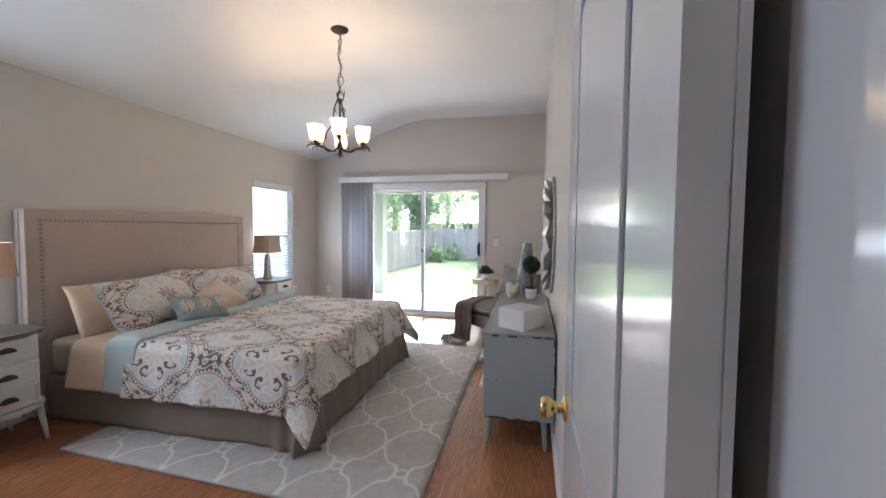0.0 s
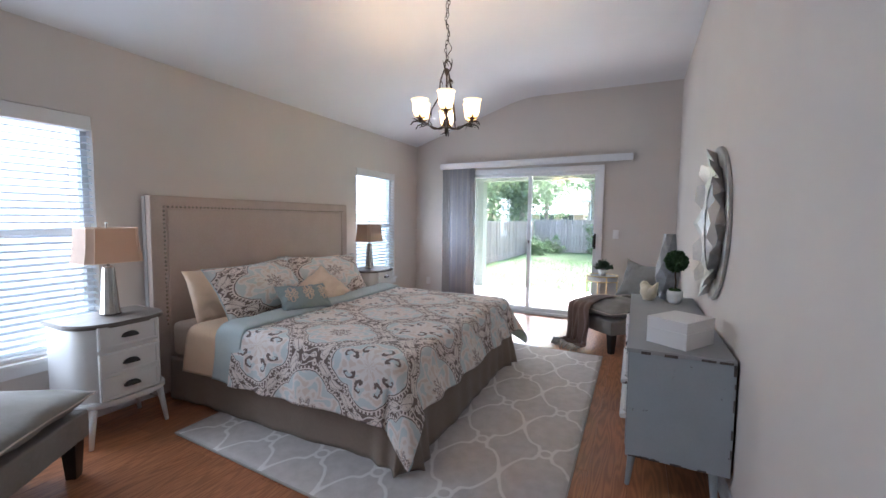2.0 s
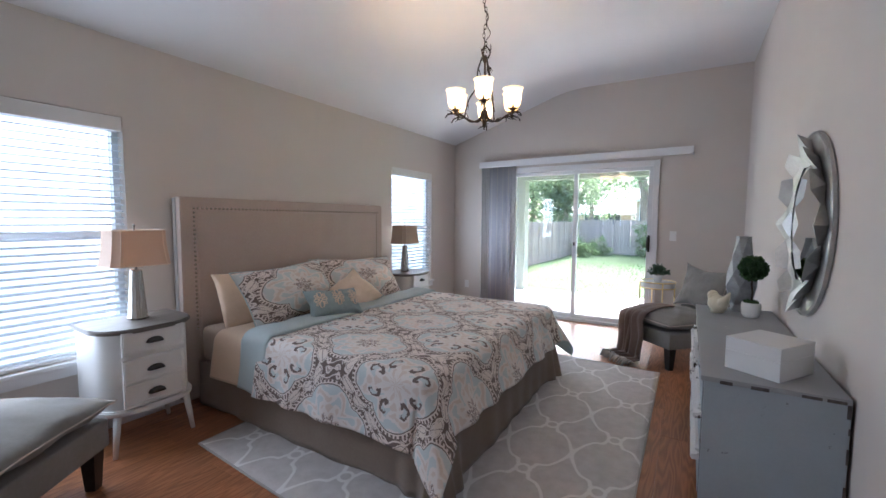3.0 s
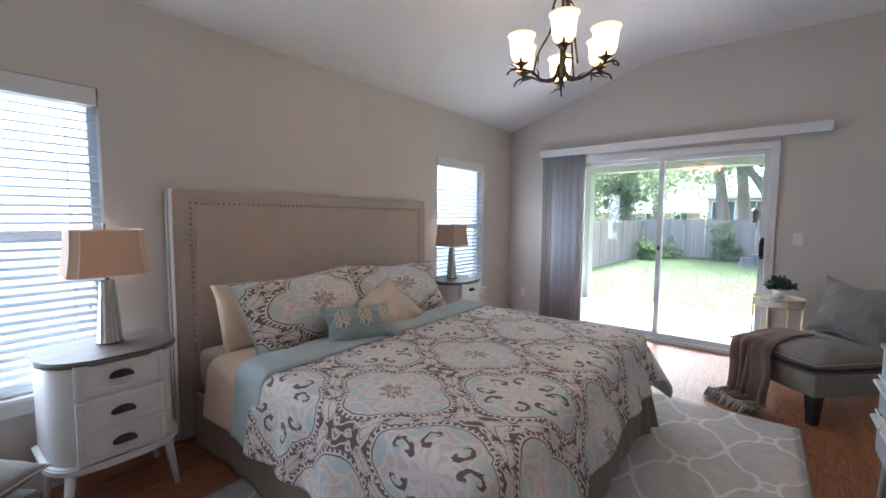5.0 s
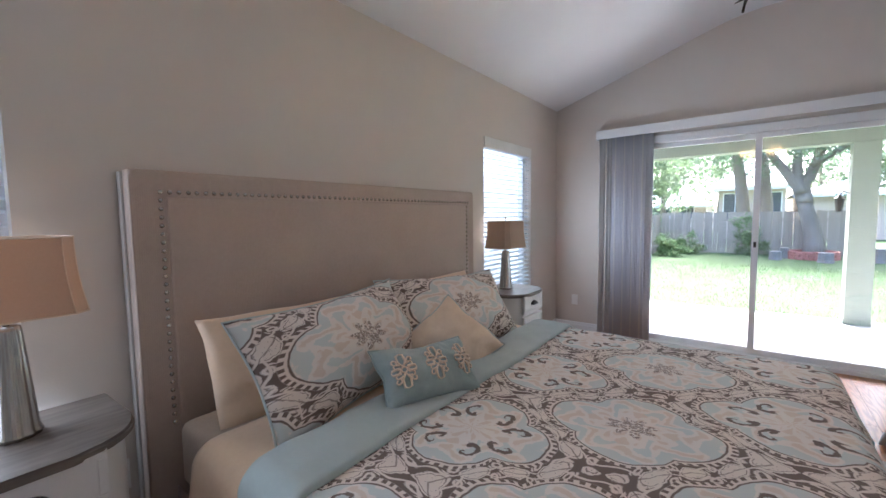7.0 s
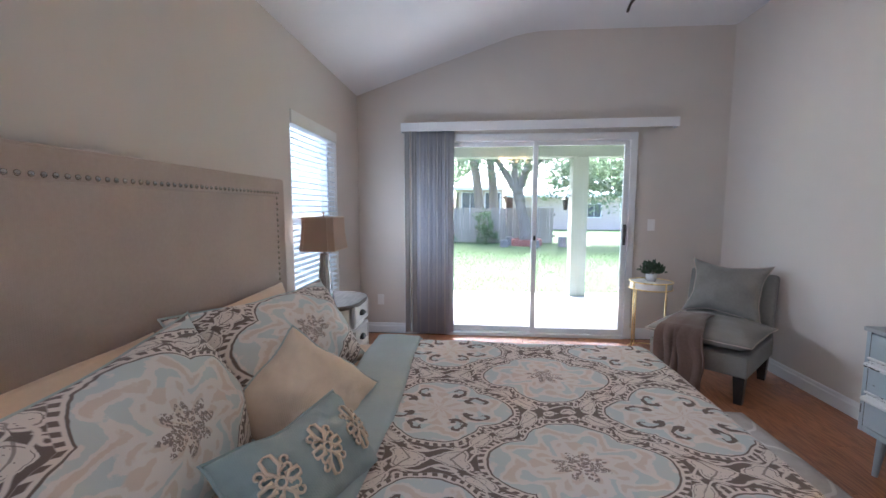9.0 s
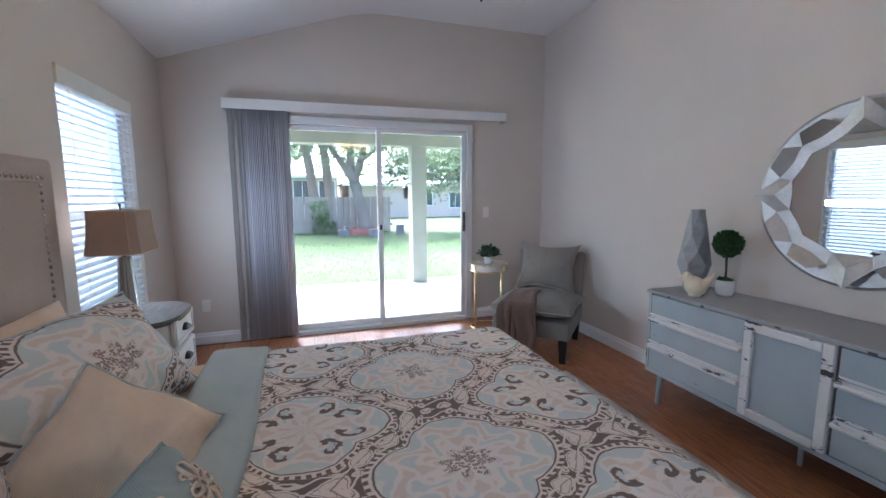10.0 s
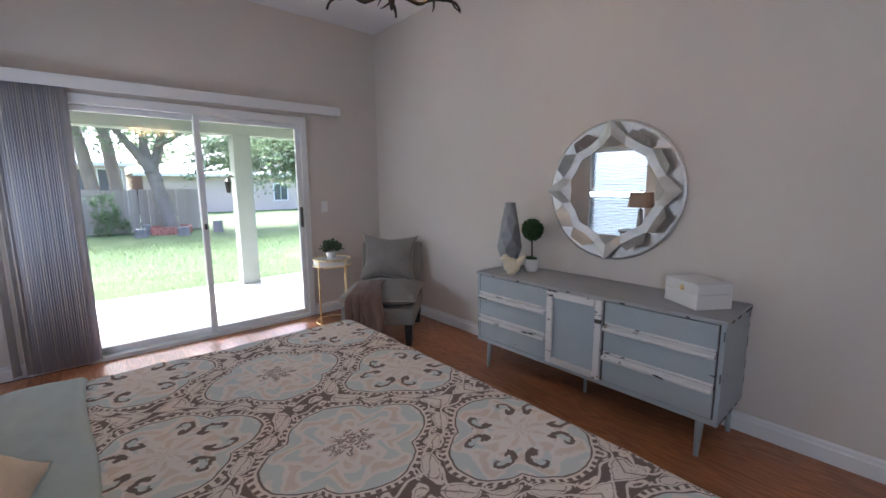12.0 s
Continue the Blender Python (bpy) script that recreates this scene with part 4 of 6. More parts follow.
def motif(cx, cz):
    """An embroidered rosette: flat scrolled leaves round one open ring."""
    bm = bmesh.new()

    def on(px, pz, up=0.0015):
        x, z = cx + px, cz + pz
        d = max(0.0, (1 - abs(x / 0.22) ** 2.1) * (1 - abs(z / 0.125) ** 2.1)) ** 0.5 * 0.095
        return (x, -d - up, z)

    tube(bm, [on(0.011 * math.cos(q), 0.011 * math.sin(q)) for q in [2 * math.pi * i / 12 for i in range(14)]], 0.0036, 6)
    for k in range(4):
        a = math.pi / 2 * k
        L = 0.066 if k % 2 else 0.046
        for sgn in (-1, 1):
            b = a + sgn * 0.42
            tube(bm, [on(0.012 * math.cos(a), 0.012 * math.sin(a)), on(L * 0.55 * math.cos(b), L * 0.55 * math.sin(b)), on(L * 0.95 * math.cos(a + sgn * 0.2), L * 0.95 * math.sin(a + sgn * 0.2)), on(L * math.cos(a), L * math.sin(a))], [0.0035, 0.0055, 0.0045, 0.002], 6)
            pts = [on(L * 0.35 * math.cos(b), L * 0.35 * math.sin(b))]
            c = a + sgn * 0.70
            for i in range(12):
                q = i / 11 * 5.4
                rr = 0.0125 * (1 - i / 16)
                pts.append(on(L * 0.72 * math.cos(c) + rr * math.cos(c + math.pi + sgn * q), L * 0.72 * math.sin(c) + rr * math.sin(c + math.pi + sgn * q)))
            tube(bm, pts, 0.0036, 5)
    return bm


for cx in (-0.135, 0.0, 0.135):
    tagged(part("embroidery", motif(cx, 0.0), M_CREAM, lum, "", True), "raised cream embroidery", kind="stuff")


# ---- nightstands and lamps ----
def make_nightstand():
    """Local axes: front towards +x, back at x = 0."""
    ns = thing("nightstand", "white three-drawer nightstand with a grey wood top", "nightstand", group="nightstands")
    D, W = 0.43, 0.53

    def outline(d, w, r, x0=0.0):
        pts = [(x0, -w / 2), ]
        for i in range(9):
            a = radians(-90 + 90 * i / 8)
            pts.append((x0 + d - r + r * math.cos(a), -w / 2 + r + r * math.sin(a)))
        for i in range(9):
            a = radians(90 * i / 8)
            pts.append((x0 + d - r + r * math.cos(a), w / 2 - r + r * math.sin(a)))
        pts.append((x0, w / 2))
        return pts

    bm = prism(bmesh.new(), outline(D, W, 0.17), "z", 0.722, 0.75)
    bmesh.ops.bevel(bm, geom=[e for e in bm.edges if abs(e.verts[0].co.z - e.verts[1].co.z) < 1e-6], offset=0.008, segments=3, affect="EDGES")
    part("top", bm, M_GREYTOP, ns, "weathered grey wooden top")
    shade_smooth_by_angle(part("body", prism(bmesh.new(), outline(D - 0.03, W - 0.05, 0.15, 0.005), "z", 0.272, 0.7215), M_WHITEWOOD, ns), 30)
    bm = prism(bmesh.new(), outline(D - 0.005, W - 0.01, 0.165), "z", 0.238, 0.2715)
    bmesh.ops.bevel(bm, geom=[e for e in bm.edges if abs(e.verts[0].co.z - e.verts[1].co.z) < 1e-6], offset=0.007, segments=2, affect="EDGES")
    part("base_moulding", bm, M_WHITEWOOD, ns)
    xf = D - 0.025
    for zc in (0.662, 0.493, 0.325 + 0.025):
        h = 0.145
        dr = part("drawer", boxes((xf - 0.006, xf + 0.012, -0.165, 0.165, zc - h / 2, zc + h / 2), bevel=0.003), M_WHITEWOOD, ns)
        bm = boxes((xf + 0.0125, xf + 0.0185, -0.16, 0.16, zc + h / 2 - 0.022, zc + h / 2 - 0.004), (xf + 0.0125, xf + 0.0185, -0.16, 0.16, zc - h / 2 + 0.004, zc - h / 2 + 0.022),
                   (xf + 0.0125, xf + 0.0185, -0.16, -0.142, zc - h / 2 + 0.0222, zc + h / 2 - 0.0222), (xf + 0.0125, xf + 0.0185, 0.142, 0.16, zc - h / 2 + 0.0222, zc + h / 2 - 0.0222), bevel=0.0025)
        part("drawer_moulding", bm, M_WHITEWOOD, dr)
        # half-moon cup pull
        bm = bmesh.new()
        rows = []
        for i in range(7):
            ph = math.pi / 2 * i / 6
            rows.append([bm.verts.new((xf + 0.013 + 0.026 * math.sin(ph), 0.047 * math.cos(t) * (0.75 + 0.25 * math.cos(ph)), zc - 0.012 + 0.03 * math.sin(t) * math.cos(ph) + 0.0)) for t in [math.pi * k / 12 for k in range(13)]])
        for a, b in zip(rows, rows[1:]):
            for k in range(12):
                bm.faces.new((a[k], a[k + 1], b[k + 1], b[k]))
        thicken(part("cup_pull", bm, M_BLACK, dr, "black half-moon cup pull", True), 0.003)
    for x, y in ((0.05, -0.2), (0.05, 0.2), (D - 0.06, -0.185), (D - 0.06, 0.185)):
        sx, sy = (0.02 if x > 0.2 else -0.0), (0.028 if y > 0 else -0.028)
        part("leg", tube(bmesh.new(), [(x, y, 0.238), (x + sx, y + sy, 0.002)], [0.021, 0.012], 12), M_WHITEWOOD, ns, "", True)
    ns.matrix_basis = pose(XL + 0.065, 1.702, 0) @ Matrix.Diagonal((1, 1, 0.98, 1))
    return ns


def make_lamp():
    la = thing("table_lamp", "silver fluted table lamp with a beige cut-corner shade", "lamp", group="bedside lamps")
    part("base", lathe(bmesh.new(), [(0.052, 0.0), (0.056, 0.004), (0.054, 0.014), (0.05, 0.02), (0.031, 0.30), (0.028, 0.312), (0.012, 0.316), (0.0, 0.317)], 96, flute=12, depth=0.035), M_CHROME, la, "fluted brushed nickel column", True)
    part("stem", tube(bmesh.new(), [(0, 0, 0.315), (0, 0, 0.355)], 0.008, 10), M_CHROME, la, "", True)

    def outline(w, d, c):
        return [(w - c, -d), (w, -d + c), (w, d - c), (w - c, d), (-w + c, d), (-w, d - c), (-w, -d + c), (-w + c, -d)]

    bm = bmesh.new()
    rings = []
    for i in range(9):
        u = i / 8
        k = 1 - 0.13 * u - 0.035 * math.sin(math.pi * u)
        rings.append([bm.verts.new((y * k, x * k, 0.34 + 0.215 * u)) for x, y in outline(0.162, 0.118, 0.035)])
    for a, b in zip(rings, rings[1:]):
        for i in range(8):
            bm.faces.new((a[i], a[(i + 1) % 8], b[(i + 1) % 8], b[i]))
    thicken(part("shade", bm, M_SHADE, la, "beige silk shade with concave sides"), 0.003, 0.0)
    bm = bmesh.new()
    for r in (rings_at for rings_at in ((0.34, 1.0), (0.555, 0.87))):
        pts = [(y * r[1], x * r[1], r[0]) for x, y in outline(0.163, 0.119, 0.035)]
        tube(bm, pts + pts[:2], 0.003, 6)
    for x, y in outline(0.163, 0.119, 0.035):
        tube(bm, [(y * k, x * k, 0.34 + 0.215 * u) for u, k in [(i / 6, 1 - 0.13 * i / 6 - 0.035 * math.sin(math.pi * i / 6)) for i in range(7)]], 0.002, 5)
    part("shade_trim", bm, M_CREAM, la)
    part("finial", lathe(bmesh.new(), [(0.004, 0.55), (0.004, 0.575), (0.008, 0.58), (0.006, 0.59), (0.0, 0.593)], 12), M_CHROME, la, "", True)
    part("harp", boxes((-0.09, 0.09, -0.002, 0.002, 0.552, 0.555), (-0.002, 0.002, -0.12, 0.12, 0.552, 0.555)), M_CHROME, la)
    la.matrix_basis = pose(-3.485, 1.724, 0.7355)
    return la


ns1 = make_nightstand()
copy_thing(ns1, pose(XL + 0.06, 4.56, 0))
lamp1 = make_lamp()
copy_thing(lamp1, pose(-3.486, 4.556, 0.7355))

# ---- rug ----
RX0, RX1, RY0, RY1 = -3.022, -0.706, 1.821, 4.615
RUGX, RUGY = -1.064, 2.61
rug = thing("rug", "grey and ivory trellis area rug under the bed", "rug", (RUGX, RUGY, 0))


def rug_place(i, j):
    """A sheet whose near end runs slightly askew."""
    x = RX0 + (RX1 - RX0) * i
    y0, y1 = RY0 - 0.068 * (x - RX0), RY1 - 0.02 * (x - RX1)
    y = y0 + (y1 - y0) * j
    return Vector((x - RUGX, y - RUGY, 0.011 + 0.0012 * noise.noise((x * 3, y * 3, 0))))


thicken(part("field", grid_mesh(50, 60, rug_place), M_RUG, rug, "", True), 0.009)
bm = bmesh.new()
c = [rug_place(a, b) + Vector((0, 0, -0.004)) for a, b in ((0, 0), (1, 0), (1, 1), (0, 1))]
for a, b in zip(c, c[1:] + c[:1]):
    tube(bm, [a, b], 0.006, 6)
part("binding", bm, M_RUGEDGE, rug)


# ---- slipper chairs ----
def make_chair():
    """Local axes: front towards -y."""
    ch = thing("slipper_chair", "grey linen armless slipper chair with black legs", "chair", group="slipper chairs")
    W, D = 0.64, 0.76
    part("seat_base", box(bmesh.new(), -W / 2, W / 2, -D / 2, D / 2 - 0.02, 0.20, 0.345, 0.015, 3), M_GREYLINEN, ch, "", True)
    # loose knife-edged seat cushion
    bm = pillow_mesh(W + 0.05, D - 0.05, 0.175, 0.03, 7, power=0.42, blunt=0.0)
    bmesh.ops.transform(bm, matrix=Matrix.Translation((0, -0.055, 0.425)) @ pose(0, 0, 0, -90, 0, 0), verts=bm.verts)
    part("seat_cushion", bm, M_GREYLINEN, ch, "", True)
    bm = pillow_rim(W + 0.05, D - 0.05, 0.03, 0.004, 7, 0.0)
    bmesh.ops.transform(bm, matrix=Matrix.Translation((0, -0.055, 0.425)) @ pose(0, 0, 0, -90, 0, 0), verts=bm.verts)
    part("piping", bm, M_TAUPE, ch, "", True)
    bm = bmesh.new()
    box(bm, -W / 2 + 0.01, W / 2 - 0.01, -0.05, 0.05, 0.0, 0.55, 0.03, 4)
    bmesh.ops.transform(bm, matrix=Matrix.Translation((0, D / 2 - 0.035, 0.285)) @ pose(0, 0, 0, -13, 0, 0), verts=bm.verts)
    part("backrest", bm, M_GREYLINEN, ch, "", True)
    for x in (-1, 1):
        for y in (-1, 1):
            bm = bmesh.new()
            r = bmesh.ops.create_cone(bm, cap_ends=True, segments=4, radius1=0.034, radius2=0.05, depth=0.2, matrix=Matrix.Translation((x * (W / 2 - 0.05), y * (D / 2 - 0.055) - (0.01 if y > 0 else 0), 0.10)) @ pose(0, 0, 0, 0, 0, 45))
            part("leg", bm, M_BLACK, ch, "tapered black leg")
    return ch


CH2 = pose(-0.60, 5.19, 0, 0, 0, -44.5)
chair = make_chair()
chair.matrix_basis = CH2
copy_thing(chair, pose(-3.16, 0.91, 0, 0, 0, 126.4))
make_pillow("throw_pillow", "grey linen cushion leaning on the slipper chair back", 0.55, 0.47, 0.19, M_GREYLINEN, CH2 @ Matrix.Translation((-0.015, 0.315, 0.685)) @ pose(0, 0, 0, -19, 3, 0), M_TAUPE, 0.16, 9, "cushion", 0.6, -0.04)


# throw over the front corner of the far chair
def throw_place(i, j):
    """i across the width, j from the seat down over the front edge to the floor."""
    s = j * (0.95 + 0.05 * noise.noise((i * 3, 2.0, 6.0)))
    x = -0.10 + (i - 0.5) * 2 * (0.12 + 0.065 * j + 0.02 * noise.noise((j * 3, 4.0, 1.0))) + 0.02 * j + 0.025 * noise.noise((j * 4, i, 8.0))
    ca, cb = abs(x / 0.345) ** 2.1, abs(max(-0.35, -0.05 - s) + 0.055) / 0.355
    top = 0.437 + 0.0875 * max(0.0, (1 - ca) * (1 - cb ** 2.1)) ** 0.42
    if s < 0.30:
        y, z = -0.05 - s, top
    elif s < 0.46:
        a = (s - 0.30) / 0.16 * math.pi / 2
        y, z = -0.35 - 0.09 * math.sin(a), top + (0.40 - top) * (1 - math.cos(a))
    elif s < 0.82:
        y, z = -0.44 - (s - 0.46) * 0.10, 0.40 - (s - 0.46) * 1.03
    else:
        y, z = -0.476 - (s - 0.82) * 0.95, 0.029 - (s - 0.82) * 0.03
    f = math.sin(i * 15 + j * 3 + 3.2 * noise.noise((i * 2.5, j * 2.0, 7.0))) * (0.017 + 0.014 * noise.noise((i * 3, j * 1.5, 5.0))) * min(1, max(0.25, j * 2.2 - 0.4)) + 0.028 * noise.noise((i * 3, j * 3, 2.0))
    lift = abs(f) * 1.3 if s > 0.80 else abs(f) * 0.5 if s < 0.3 else 0
    return Vector((x, y - abs(f) * (0.3 < s), z + lift))


th = thing("throw_blanket", "brown knitted throw with grey fringe draped over the chair", "blanket")
th.matrix_basis = CH2
thicken(part("blanket", grid_mesh(60, 60, throw_place), M_THROW, th, "", True), 0.008, 1.0)
bm = bmesh.new()
for k in range(44):
    p = throw_place(k / 43, 1.0 - 0.03 * (k % 2))
    q = Vector((random.uniform(-0.03, 0.03), -random.uniform(0.05, 0.09), 0))
    tube(bm, [p, p + q * 0.5 + Vector((0, 0, 0.012)), Vector((p.x + q.x, p.y + q.y, 0.006))], [0.007, 0.010, 0.006], 6)
part("fringe", bm, M_FRINGE, th, "grey yarn fringe", True)

# ---- side table and plant ----
ST = (-0.82, 5.835)
st = thing("side_table", "small round white side table on gold legs", "table", (*ST, 0))
st.matrix_basis = pose(*ST, 0) @ Matrix.Diagonal((1, 1, 0.96, 1))
part("tabletop", lathe(bmesh.new(), [(0.0, 0.635), (0.178, 0.635), (0.18, 0.64), (0.18, 0.695), (0.178, 0.698), (0.0, 0.698)], 48), M_CERAMIC, st, "white round top", False)
for z, r in ((0.700, 0.186), (0.632, 0.186), (0.014, 0.178)):
    part("ring", torus(bmesh.new(), (0, 0, z), r, 0.007, 48), M_GOLD, st, "gold ring", True)
for k in range(4):
    a = radians(200 + 90 * k)
    part("leg", tube(bmesh.new(), [(0.186 * math.cos(a), 0.186 * math.sin(a), 0.006), (0.186 * math.cos(a), 0.186 * math.sin(a), 0.70)], 0.0075, 10), M_GOLD, st, "slim gold leg", True)


def leaf_cluster(count, place, size, aspect=0.45, seed=1):
    """Many small folded leaves; place() gives each one's base and direction."""
    rnd = random.Random(seed)
    bm = bmesh.new()
    for _ in range(count):
        p, d = place(rnd)
        d = d.normalized()
        side = d.cross(Vector((rnd.uniform(-1, 1), rnd.uniform(-1, 1), rnd.uniform(-1, 1)))).normalized()
        up = d.cross(side)
        L = size * rnd.uniform(0.6, 1.25)
        a, t = bm.verts.new(p), bm.verts.new(p + d * L)
        l, r = bm.verts.new(p + d * L * 0.5 + side * L * aspect / 2 + up * L * 0.1), bm.verts.new(p + d * L * 0.5 - side * L * aspect / 2 + up * L * 0.1)
        bm.faces.new((a, l, t))
        bm.faces.new((a, t, r))
    return bm


pl = thing("potted_plant", "small sage-green plant in a white pot on the side table", "plant", (ST[0], ST[1], 0.6745))
part("pot", lathe(bmesh.new(), [(0.0, 0.0), (0.042, 0.0), (0.05, 0.07), (0.046, 0.07), (0.044, 0.06), (0.0, 0.058)], 28), M_CERAMIC, pl, "white ceramic pot", True)


def plant_at(r):
    a, e = r.uniform(0, 6.28), r.uniform(0.15, 1.45)
    d = Vector((math.cos(a) * math.cos(e), math.sin(a) * math.cos(e), math.sin(e)))
    return Vector((0, 0, 0.065)) + d * Vector((1.0, 1.0, 0.9)).length * 0.055 * r.uniform(0.3, 1.15), d + Vector((r.uniform(-0.6, 0.6), r.uniform(-0.6, 0.6), r.uniform(-0.2, 0.6)))


part("leaves", leaf_cluster(330, plant_at, 0.04, 0.55, 4), M_SAGELEAF, pl)
bm = bmesh.new()
for k in range(9):
    a = k * 0.7
    tube(bm, [(0.01 * math.cos(a), 0.01 * math.sin(a), 0.056), (0.05 * math.cos(a), 0.05 * math.sin(a), 0.13)], 0.0018, 5)
part("stems", bm, M_STEM, pl)

# ---- dresser ----
DRX0, DRX1, DRY0, DRY1, DRZ0, DRZ1 = -0.453, -0.012, 2.463, 4.102, 0.235, 0.795
dr = thing("dresser", "long blue-grey distressed dresser with chipped white trim", "dresser", (DRX0, (DRY0 + DRY1) / 2, 0))
dyc = (DRY0 + DRY1) / 2


def dres(name, bm, material, parent=None, label=""):
    bmesh.ops.transform(bm, matrix=Matrix.Translation((-DRX0, -dyc, 0)), verts=bm.verts)
    for v in bm.verts:
        v.co.z = v.co.z * 0.851 if v.co.z < DRZ0 else 0.20 + (v.co.z - DRZ0) * 0.982
    return part(name, bm, material, parent or dr, label)


dres("top", boxes((DRX0 - 0.012, DRX1, DRY0 - 0.008, DRY1 + 0.008, DRZ1 - 0.022, DRZ1), bevel=0.004), M_DRESSERTOP, None, "worn grey painted top")
dres("end_panel", boxes((DRX0, DRX1, DRY0, DRY0 + 0.022, DRZ0, DRZ1 - 0.0225), bevel=0.002), M_DRESSER)
dres("end_panel", boxes((DRX0, DRX1, DRY1 - 0.022, DRY1, DRZ0, DRZ1 - 0.0225), bevel=0.002), M_DRESSER)
dres("bottom_rail", boxes((DRX0 + 0.001, DRX0 + 0.03, DRY0 + 0.0222, DRY1 - 0.0222, DRZ0, DRZ0 + 0.03), bevel=0.002), M_DRESSER)
dres("carcass", boxes((DRX0 + 0.02, DRX1 - 0.002, DRY0 + 0.0222, DRY1 - 0.0222, DRZ0 + 0.031, DRZ1 - 0.0225), (DRX0 + 0.031, DRX1 - 0.002, DRY0 + 0.0222, DRY1 - 0.0222, DRZ0, DRZ0 + 0.0308)), M_RIM)
# the edge of the end panel is chipped along the bottom and the sides
rc = random.Random(3)
for i in range(9):
    x = DRX0 + 0.01 + rc.uniform(0, DRX1 - DRX0 - 0.08)
    dres("paint_chip", boxes((x, x + rc.uniform(0.015, 0.06), DRY0 - 0.0012, DRY0 + 0.004, DRZ0 - 0.001, DRZ0 + rc.uniform(0.003, 0.012))), M_RIM)
for x in (-0.40, -0.30, -0.15, -0.08):
    dres("paint_chip", boxes((x, x + rc.uniform(0.025, 0.06), DRY0 - 0.0095, DRY0 - 0.007, DRZ1 - rc.uniform(0.018, 0.026), DRZ1 - 0.010)), M_RIM)
for z in (0.72, 0.66, 0.55, 0.42, 0.33):
    dres("paint_chip", boxes((DRX1 - rc.uniform(0.004, 0.012), DRX1 + 0.0015, DRY0 - 0.0012, DRY0 + 0.003, z, z + rc.uniform(0.02, 0.06))), M_RIM)
YD0, YD1 = 3.08, 3.46
for y, w in ((3.93, 0.012), (3.70, 0.02), (2.95, 0.03), (2.62, 0.018), (3.30, 0.024)):
    dres("paint_chip", boxes((DRX0 - 0.0135, DRX0 - 0.011, y, y + w, DRZ1 - 0.022, DRZ1 - rc.uniform(0.008, 0.014))), M_RIM)
for y, z in ((DRY0 + 0.002, 0.69), (DRY0 + 0.003, 0.47), (DRY1 - 0.008, 0.58), (DRY1 - 0.010, 0.33)):
    dres("paint_chip", boxes((DRX0 - 0.0012, DRX0 + 0.004, y, y + rc.uniform(0.003, 0.007), z, z + rc.uniform(0.02, 0.05))), M_RIM)
YS = ((DRY0 + 0.03, YD0 - 0.012), (YD1 + 0.012, DRY1 - 0.03))
z_rows = ((0.628, 0.765), (0.445, 0.60), (0.272, 0.417))
for y0, y1 in YS:
    for k, (z0, z1) in enumerate(z_rows):
        d = dres("drawer", boxes((DRX0 - 0.004, DRX0 + 0.0195, y0, y1, z0, z1), bevel=0.002), M_DRESSER)
    for z in (0.613, 0.431):
        # long carved pull: a lipped rail bent away from the front
        bm = bmesh.new()
        prism(bm, [(DRX0 - 0.002, z + 0.028), (DRX0 - 0.014, z + 0.030), (DRX0 - 0.018, z + 0.022), (DRX0 - 0.006, z + 0.014), (DRX0 - 0.002, z + 0.012)], "y", y0 + 0.002, y1 - 0.002)
        prism(bm, [(DRX0 - 0.002, z + 0.011), (DRX0 - 0.010, z + 0.004), (DRX0 - 0.030, z + 0.000), (DRX0 - 0.034, z - 0.010), (DRX0 - 0.028, z - 0.022), (DRX0 - 0.002, z - 0.020)], "y", y0 + 0.002, y1 - 0.002)
        dres("rail_pull", bm, M_DISTRESS, None, "chipped white carved drawer pull")
door = dres("cabinet_door", boxes((DRX0 - 0.004, DRX0 + 0.0195, YD0, YD1, 0.268, 0.77), bevel=0.002), M_DRESSER)
bm = boxes((DRX0 - 0.026, DRX0 - 0.0045, YD0, YD0 + 0.042, 0.268, 0.77), (DRX0 - 0.026, DRX0 - 0.0045, YD1 - 0.042, YD1, 0.268, 0.77),
           (DRX0 - 0.026, DRX0 - 0.0045, YD0 + 0.0425, YD1 - 0.0425, 0.268, 0.31), (DRX0 - 0.030, DRX0 - 0.0045, YD0 + 0.0425, YD1 - 0.0425, 0.725, 0.77), bevel=0.006)
dres("door_frame", bm, M_DISTRESS, door, "chipped white raised door frame")
for y0, y1 in (YS[0], (YD0, YD1), YS[1]):
    for y in (y0 - 0.006, y1 + 0.002):
        dres("stile", boxes((DRX0 - 0.0012, DRX0 + 0.018, y, y + 0.004, 0.268, 0.77)), M_RIM)
for x, y, sx, sy in ((DRX0 + 0.035, DRY0 + 0.085, -0.02, 0.0), (DRX0 + 0.035, DRY1 - 0.10, -0.02, 0.0), (DRX1 - 0.06, DRY0 + 0.05, 0.012, -0.012), (DRX1 - 0.06, DRY1 - 0.06, 0.012, 0.012), (DRX0 + 0.2, dyc, 0, 0)):
    dres("leg", tube(bmesh.new(), [(x, y, DRZ0), (x + sx, y + sy, 0.001)] if y != dyc else [(x, y, DRZ0), (x, y, 0.001)], [0.021, 0.012] if y != dyc else [0.012, 0.011], 12), M_DRESSER, None, "tapered chipped leg")
dres("leg_rail", boxes((DRX0 + 0.05, DRX0 + 0.07, DRY0 + 0.115, DRY1 - 0.13, DRZ0 - 0.03, DRZ0 - 0.001)), M_DRESSER)

# ---- mirror ----
MC = (XR, 3.291, 1.357)
mi = thing("wall_mirror", "round faceted silver-leaf mirror hung above the dresser", "mirror", MC)


